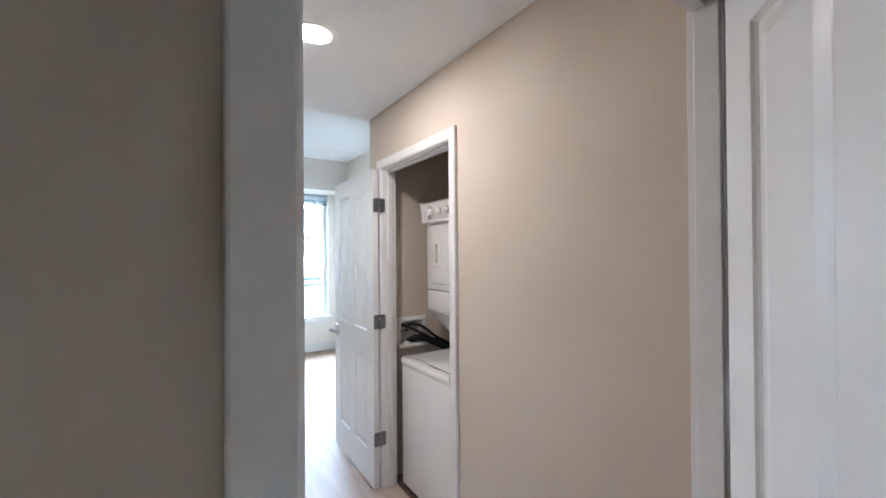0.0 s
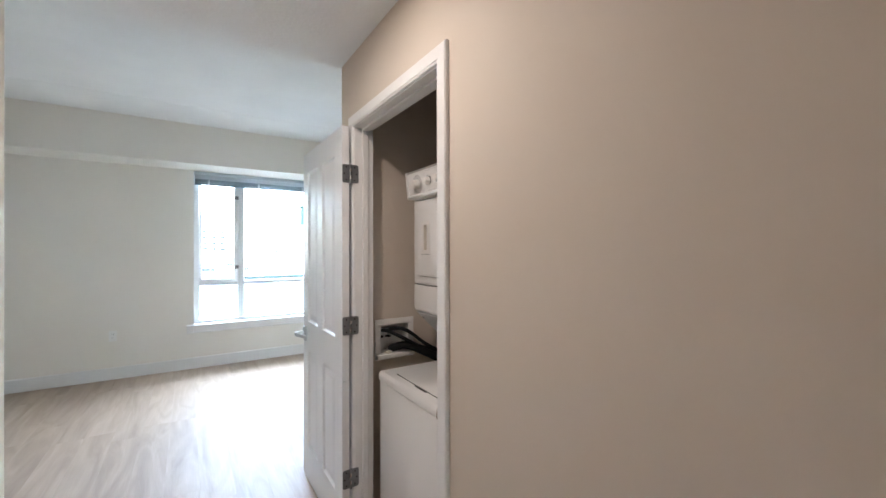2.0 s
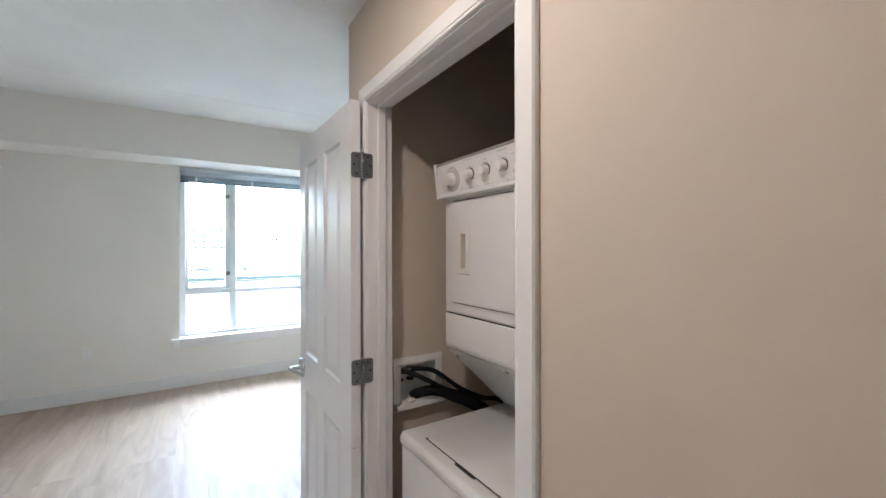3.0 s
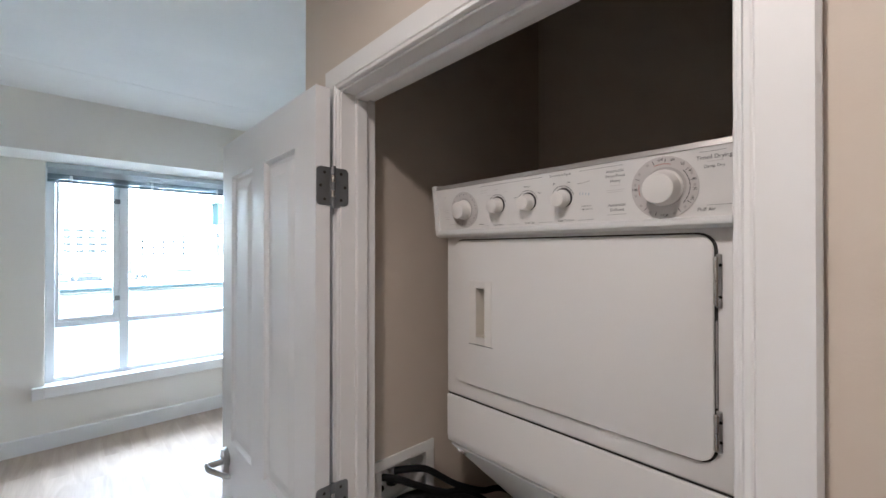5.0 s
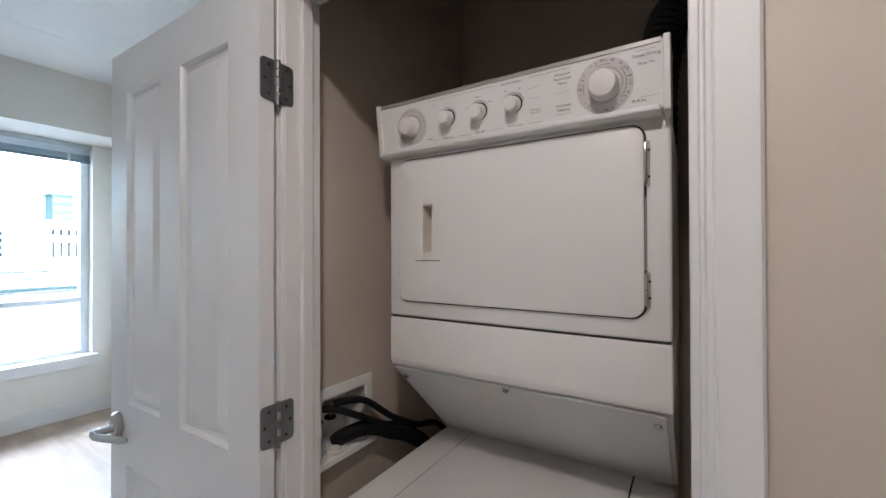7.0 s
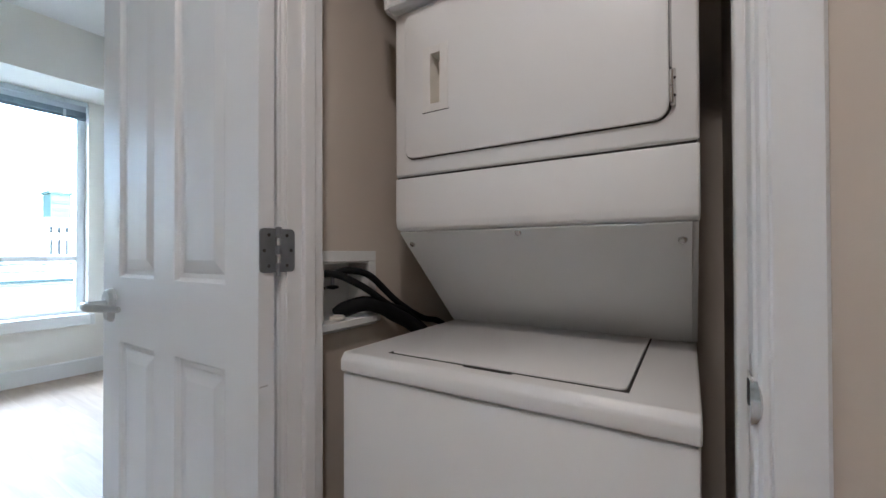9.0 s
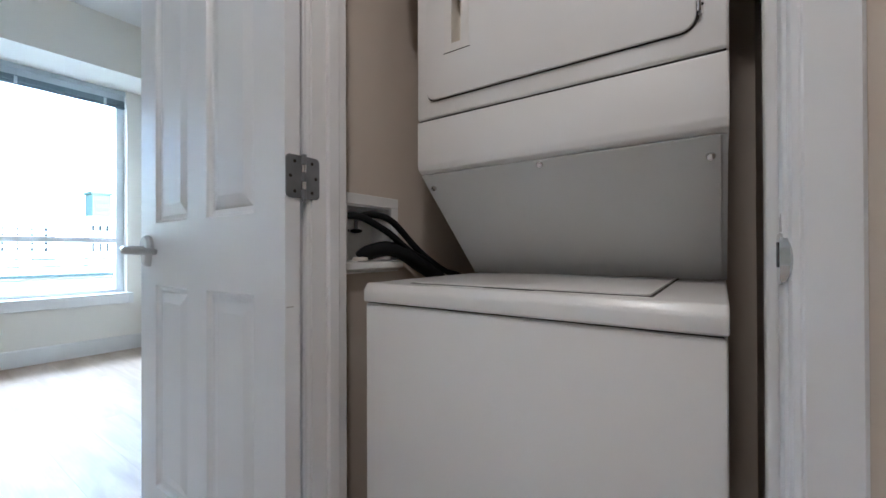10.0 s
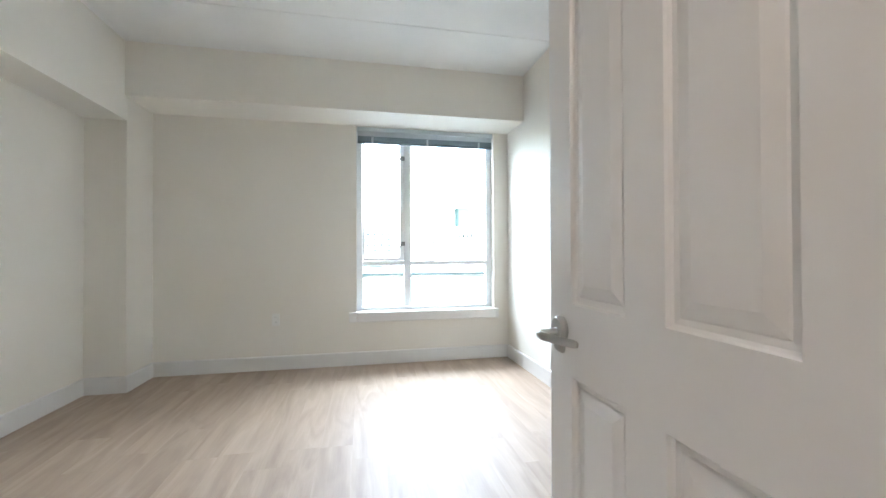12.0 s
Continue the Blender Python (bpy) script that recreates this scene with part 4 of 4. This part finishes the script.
for y0_, y1_, z in ((1.850, 1.884, 1.7625), (1.853, 1.882, 1.7592), (1.857, 1.876, 1.7705), (2.170, 2.196, 1.796), (2.176, 2.196, 1.790), (2.318, 2.331, 1.792), (2.315, 2.329, 1.757), (2.315, 2.329, 1.752), (2.313, 2.331, 1.739), (2.313, 2.327, 1.734), (2.296, 2.314, 1.720), (2.165, 2.176, 1.783), (2.113, 2.124, 1.786), (2.141, 2.154, 1.794), (1.698, 1.720, 1.7905)):
    part("printed_line", on_face(box(-(y1_ - y0_) / 2, (y1_ - y0_) / 2, -0.0004, 0.0004, 0, 0.0002), on_console((y0_ + y1_) / 2, z, 0.0010)), RING, console)
part("maker_badge", on_face(prism([(-0.013, -0.0012), (-0.004, -0.0008), (0.013, 0.0018), (0.013, 0.0026), (-0.004, 0.0004), (-0.013, 0.0004)], "z", 0, 0.0003), on_console(1.928, 1.783, 0.0010)), DIAL, console, "grey slanted maker's badge")
for k in range(4):
    part("badge_mark", on_face(box(-0.0008, 0.0008, -0.0024, 0.0024, 0, 0.0003), on_console(1.937 - 0.006 * k, 1.763 - 0.0008 * k, 0.0010) @ Matrix.Rotation(-0.3, 4, "Z")), BLUE_INK, console, "pale blue-grey badge mark")

# ---- washer supply box, hoses and duct ----
wbox = thing("supply_box", (1.205, CY1, 0.84), "white recessed washer supply box in the closet wall", "supply box")
BX0, BX1, BZ0, BZ1 = 1.075, 1.304, 0.845, 1.060
for a0, a1, c0, c1 in ((BX0, BX1, BZ1 - 0.030, BZ1), (BX0, BX1, BZ0, BZ0 + 0.032), (BX1 - 0.032, BX1, BZ0 + 0.032, BZ1 - 0.030), (BX0, BX0 + 0.030, BZ0 + 0.032, BZ1 - 0.030)):
    part("flange", box(a0, a1, CY1 - 0.007, CY1 - 0.0005, c0, c1, 0.002), PLATE, wbox)
b = box(1.1055, 1.2815, CY1 + 0.080, CY1 + 0.084, 0.8755, 1.0295)
box(1.1055, 1.1095, CY1 - 0.002, CY1 + 0.080, 0.8755, 1.0295, bm=b)
box(1.2775, 1.2815, CY1 - 0.002, CY1 + 0.080, 0.8755, 1.0295, bm=b)
box(1.1095, 1.2775, CY1 - 0.002, CY1 + 0.080, 1.0255, 1.0295, bm=b)
box(1.1095, 1.2775, CY1 - 0.002, CY1 + 0.080, 0.8755, 0.8795, bm=b)
part("liner", b, PLATE, wbox)
part("shelf", prism([(CY1 - 0.001, BZ0 + 0.034), (CY1 - 0.028, BZ0 + 0.030), (CY1 - 0.030, BZ0 + 0.012), (CY1 - 0.001, BZ0 + 0.002)], "x", BX0 + 0.006, BX1 - 0.004, 0.002), PLATE, wbox)
for xv in (1.118, 1.166):
    valve = part("valve", turned([(0.009, 0), (0.009, 0.016), (0.012, 0.018), (0.012, 0.030), (0.008, 0.034)], (xv, CY1 + 0.045, 1.0), (0, -1, 0), 14), STEEL, wbox, "dull metal supply valve", True)
    part("valve_wheel", turned([(0.004, 0), (0.017, 0.003), (0.017, 0.009), (0.004, 0.012)], (xv, CY1 + 0.028, 0.955), (0, 0, 1), 8), DARK, valve, "dark valve wheel")
    part("valve_stem", turned([(0.005, 0), (0.005, 0.03)], (xv, CY1 + 0.028, 0.965), (0, 0, 1), 10), PEWTER, valve)
part("drain_cap", turned([(0.0205, 0), (0.0205, 0.007), (0.018, 0.010), (0.011, 0.010), (0.009, 0.003), (0, 0.003)], (1.150, CY1 - 0.006, 0.8785), (0, 0, 1), 20), CREAM, wbox, "cream drain cap", True)
for k, xv in enumerate((1.118, 1.166)):
    b = tube([(xv, CY1 + 0.014, 1.0), (xv + 0.030, CY1 - 0.014, 0.996 + 0.010 * k), (xv + 0.10 - 0.01 * k, CY1 - 0.042 + 0.014 * k, 0.958 + 0.030 * k), (1.315 + 0.035 * k, 2.444 + 0.010 * k, 0.902 + 0.014 * k), (1.40 + 0.02 * k, 2.447, 0.872), (1.49, 2.44, 0.838 - 0.03 * (1 - k)), (1.60, 2.43, 0.80 - 0.08 * (1 - k)), (1.77, 2.41, 0.64)], 0.0098)
    solid("supply_hose", b, DARK, (1.4, 2.44, 0.8), "black rubber washer supply hose", "hose", "", True, "supply hoses")
b = tube([(1.180, CY1 + 0.024, 0.884), (1.192, CY1 + 0.006, 0.900), (1.236, CY1 - 0.024, 0.912), (1.290, 2.452, 0.898), (1.345, 2.445, 0.868), (1.41, 2.438, 0.835), (1.50, 2.43, 0.77), (1.66, 2.42, 0.62), (1.79, 2.38, 0.45)], 0.0215, ribs=0.03)
solid("drain_hose", b, DARK, (1.4, 2.44, 0.7), "thick black corrugated washer drain hose", "hose", "", True)
b = tube([(1.745, 1.76, 1.35), (1.80, 1.745, 1.50), (1.80, 1.735, 1.75), (1.775, 1.725, 1.98), (1.77, 1.70, 2.12), (1.80, 1.655, 2.19), (1.80, 1.601, 2.21)], 0.058, 20, 14, ribs=0.05)
solid("dryer_duct", b, FOIL, (1.78, 1.72, 1.35), "black ribbed flexible dryer duct", "duct", "", True)

# ---- outside ----
b = box(-400, 400, 8, 900, -12.2, -12)
structure("ground", b, ASPHALT, "grey street level far below", "ground")
low = thing("low_building", (5, 30, -12), "pale flat-roofed building below the window", "building")
part("wall", box(-20, 45, 26, 44, -12, -0.32), LOW_WALL, low)
part("roof", box(-20, 45, 26.3, 44, -0.32, -0.20), GRAVEL, low)
part("roof_edge", box(-20, 45, 25.85, 26.3, -0.22, -0.08, 0.02), COPING, low, "dark teal roof edge")
for k in range(15):
    xa = -10 + 2.4 * k
    rail = part("roof_rail", box(xa, xa + 2.05, 27.0, 27.06, 0.53, 0.62, 0.01, 1), RAIL, low)
    part("roof_rail_low", box(xa, xa + 2.05, 27.0, 27.06, 0.20, 0.28, 0.01, 1), RAIL, rail)
    for dx in (0.05, 1.0, 1.95):
        part("rail_post", box(xa + dx, xa + dx + 0.06, 27.07, 27.13, -0.2, 0.60), FACADE, rail)
for k, (xa, w) in enumerate(((-1.6, 0.9), (0.3, 1.5), (2.9, 0.8))):
    vent = part("roof_vent", box(xa, xa + w, 29, 29.8, -0.2, 0.50 + 0.1 * (k % 2), 0.04), FACADE, low)
    part("vent_grille", box(xa + 0.12, xa + w - 0.12, 28.96, 29.0, 0.12, 0.36), RAIL, vent)


def tower(x0, x1, y0, y1, top, material, rows, label, glass=FAR_GLASS):
    """A far building with its windows as pieces; rows: (count, bottom, top, width share)."""
    t = thing("far_building", ((x0 + x1) / 2, y0, -12), label, "building", "far buildings")
    part("wall", box(x0, x1, y0, y1, -12, top), material, t)
    part("roof", box(x0 - 0.3, x1 + 0.3, y0 - 0.3, y1, top, top + 0.4), material, t)
    for count, z0, z1, share in rows:
        for k in range(count):
            xc = x0 + (x1 - x0) * (k + 0.5) / count
            w = (x1 - x0) / count * share / 2
            part("window", box(xc - w, xc + w, y0 - 0.1, y0 + 0.1, z0, z1), glass, t)
    return t


tower(13.5, 30, 71, 84, 4.6, FACADE, (), "plain pale building beside narrow tall windows")
tower(16.6, 19.6, 70, 71, 5.2, FACADE, ((4, 0.9, 2.9, 0.30), (4, 3.7, 4.5, 0.42)), "pale building with narrow tall windows")
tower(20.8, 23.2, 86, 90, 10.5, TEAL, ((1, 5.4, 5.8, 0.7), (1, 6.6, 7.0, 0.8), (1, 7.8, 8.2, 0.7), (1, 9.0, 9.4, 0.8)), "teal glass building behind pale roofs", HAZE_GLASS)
tower(7.5, 14.0, 75, 85, 4.4, FACADE, ((5, 1.0, 1.5, 0.16), (5, 1.9, 2.4, 0.16), (5, 2.8, 3.3, 0.16), (5, 3.7, 4.1, 0.12)), "pale building with small windows")
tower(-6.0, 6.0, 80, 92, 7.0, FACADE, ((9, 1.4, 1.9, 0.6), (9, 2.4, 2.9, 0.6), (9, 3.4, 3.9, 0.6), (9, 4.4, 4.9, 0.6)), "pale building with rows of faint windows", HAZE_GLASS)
tower(11.2, 13.4, 100, 110, 34.0, FACADE, (), "tall pale tower in haze")

# ---- floor planks, last ----
PW, PL, GAP = 0.1806, 1.22, 0.0002
plank_meshes = {}


def plank_mesh(w, length):
    key = (round(w, 3), round(length, 3))
    if key not in plank_meshes:
        b = bmesh.new()
        c, h = 0.0003, 0.007
        lo = [b.verts.new(v) for v in ((-w / 2, 0, -h), (w / 2, 0, -h), (w / 2, length, -h), (-w / 2, length, -h))]
        md = [b.verts.new(v) for v in ((-w / 2, 0, -c), (w / 2, 0, -c), (w / 2, length, -c), (-w / 2, length, -c))]
        hi = [b.verts.new(v) for v in ((-w / 2 + c, c, 0), (w / 2 - c, c, 0), (w / 2 - c, length - c, 0), (-w / 2 + c, length - c, 0))]
        for p, q in ((lo, md), (md, hi)):
            for k in range(4):
                j = (k + 1) % 4
                b.faces.new((p[k], p[j], q[j], q[k]))
        b.faces.new(hi)
        plank_meshes[key] = mesh_of("plank", b, PLANK)
    return plank_meshes[key]


rng = random.Random(7)
count = int((EX - WX) / PW) + 2
for r in range(count):
    xc = WX - 0.05 + PW * (r + 0.5)
    inside = xc + PW / 2 > LX and xc - PW / 2 < HX
    start = -0.3 if inside else Y1 - 0.05
    y = start - rng.uniform(0.0, 0.9) if not inside else start - rng.uniform(0.0, 0.5)
    while y < NY:
        end = min(y + PL, NY + 0.01)
        begin = max(y, start)
        if end - begin > 0.05:
            ob = new("plank", plank_mesh(PW - GAP, end - begin - GAP))
            ob.location, ob.parent = (xc, begin, 0), floor
        y += PL
for xc in (LX - PW / 2, HX + PW / 2):
    ob = new("plank", plank_mesh(PW - GAP, 0.75))
    ob.location, ob.parent = (xc, -0.3, -0.0005), floor
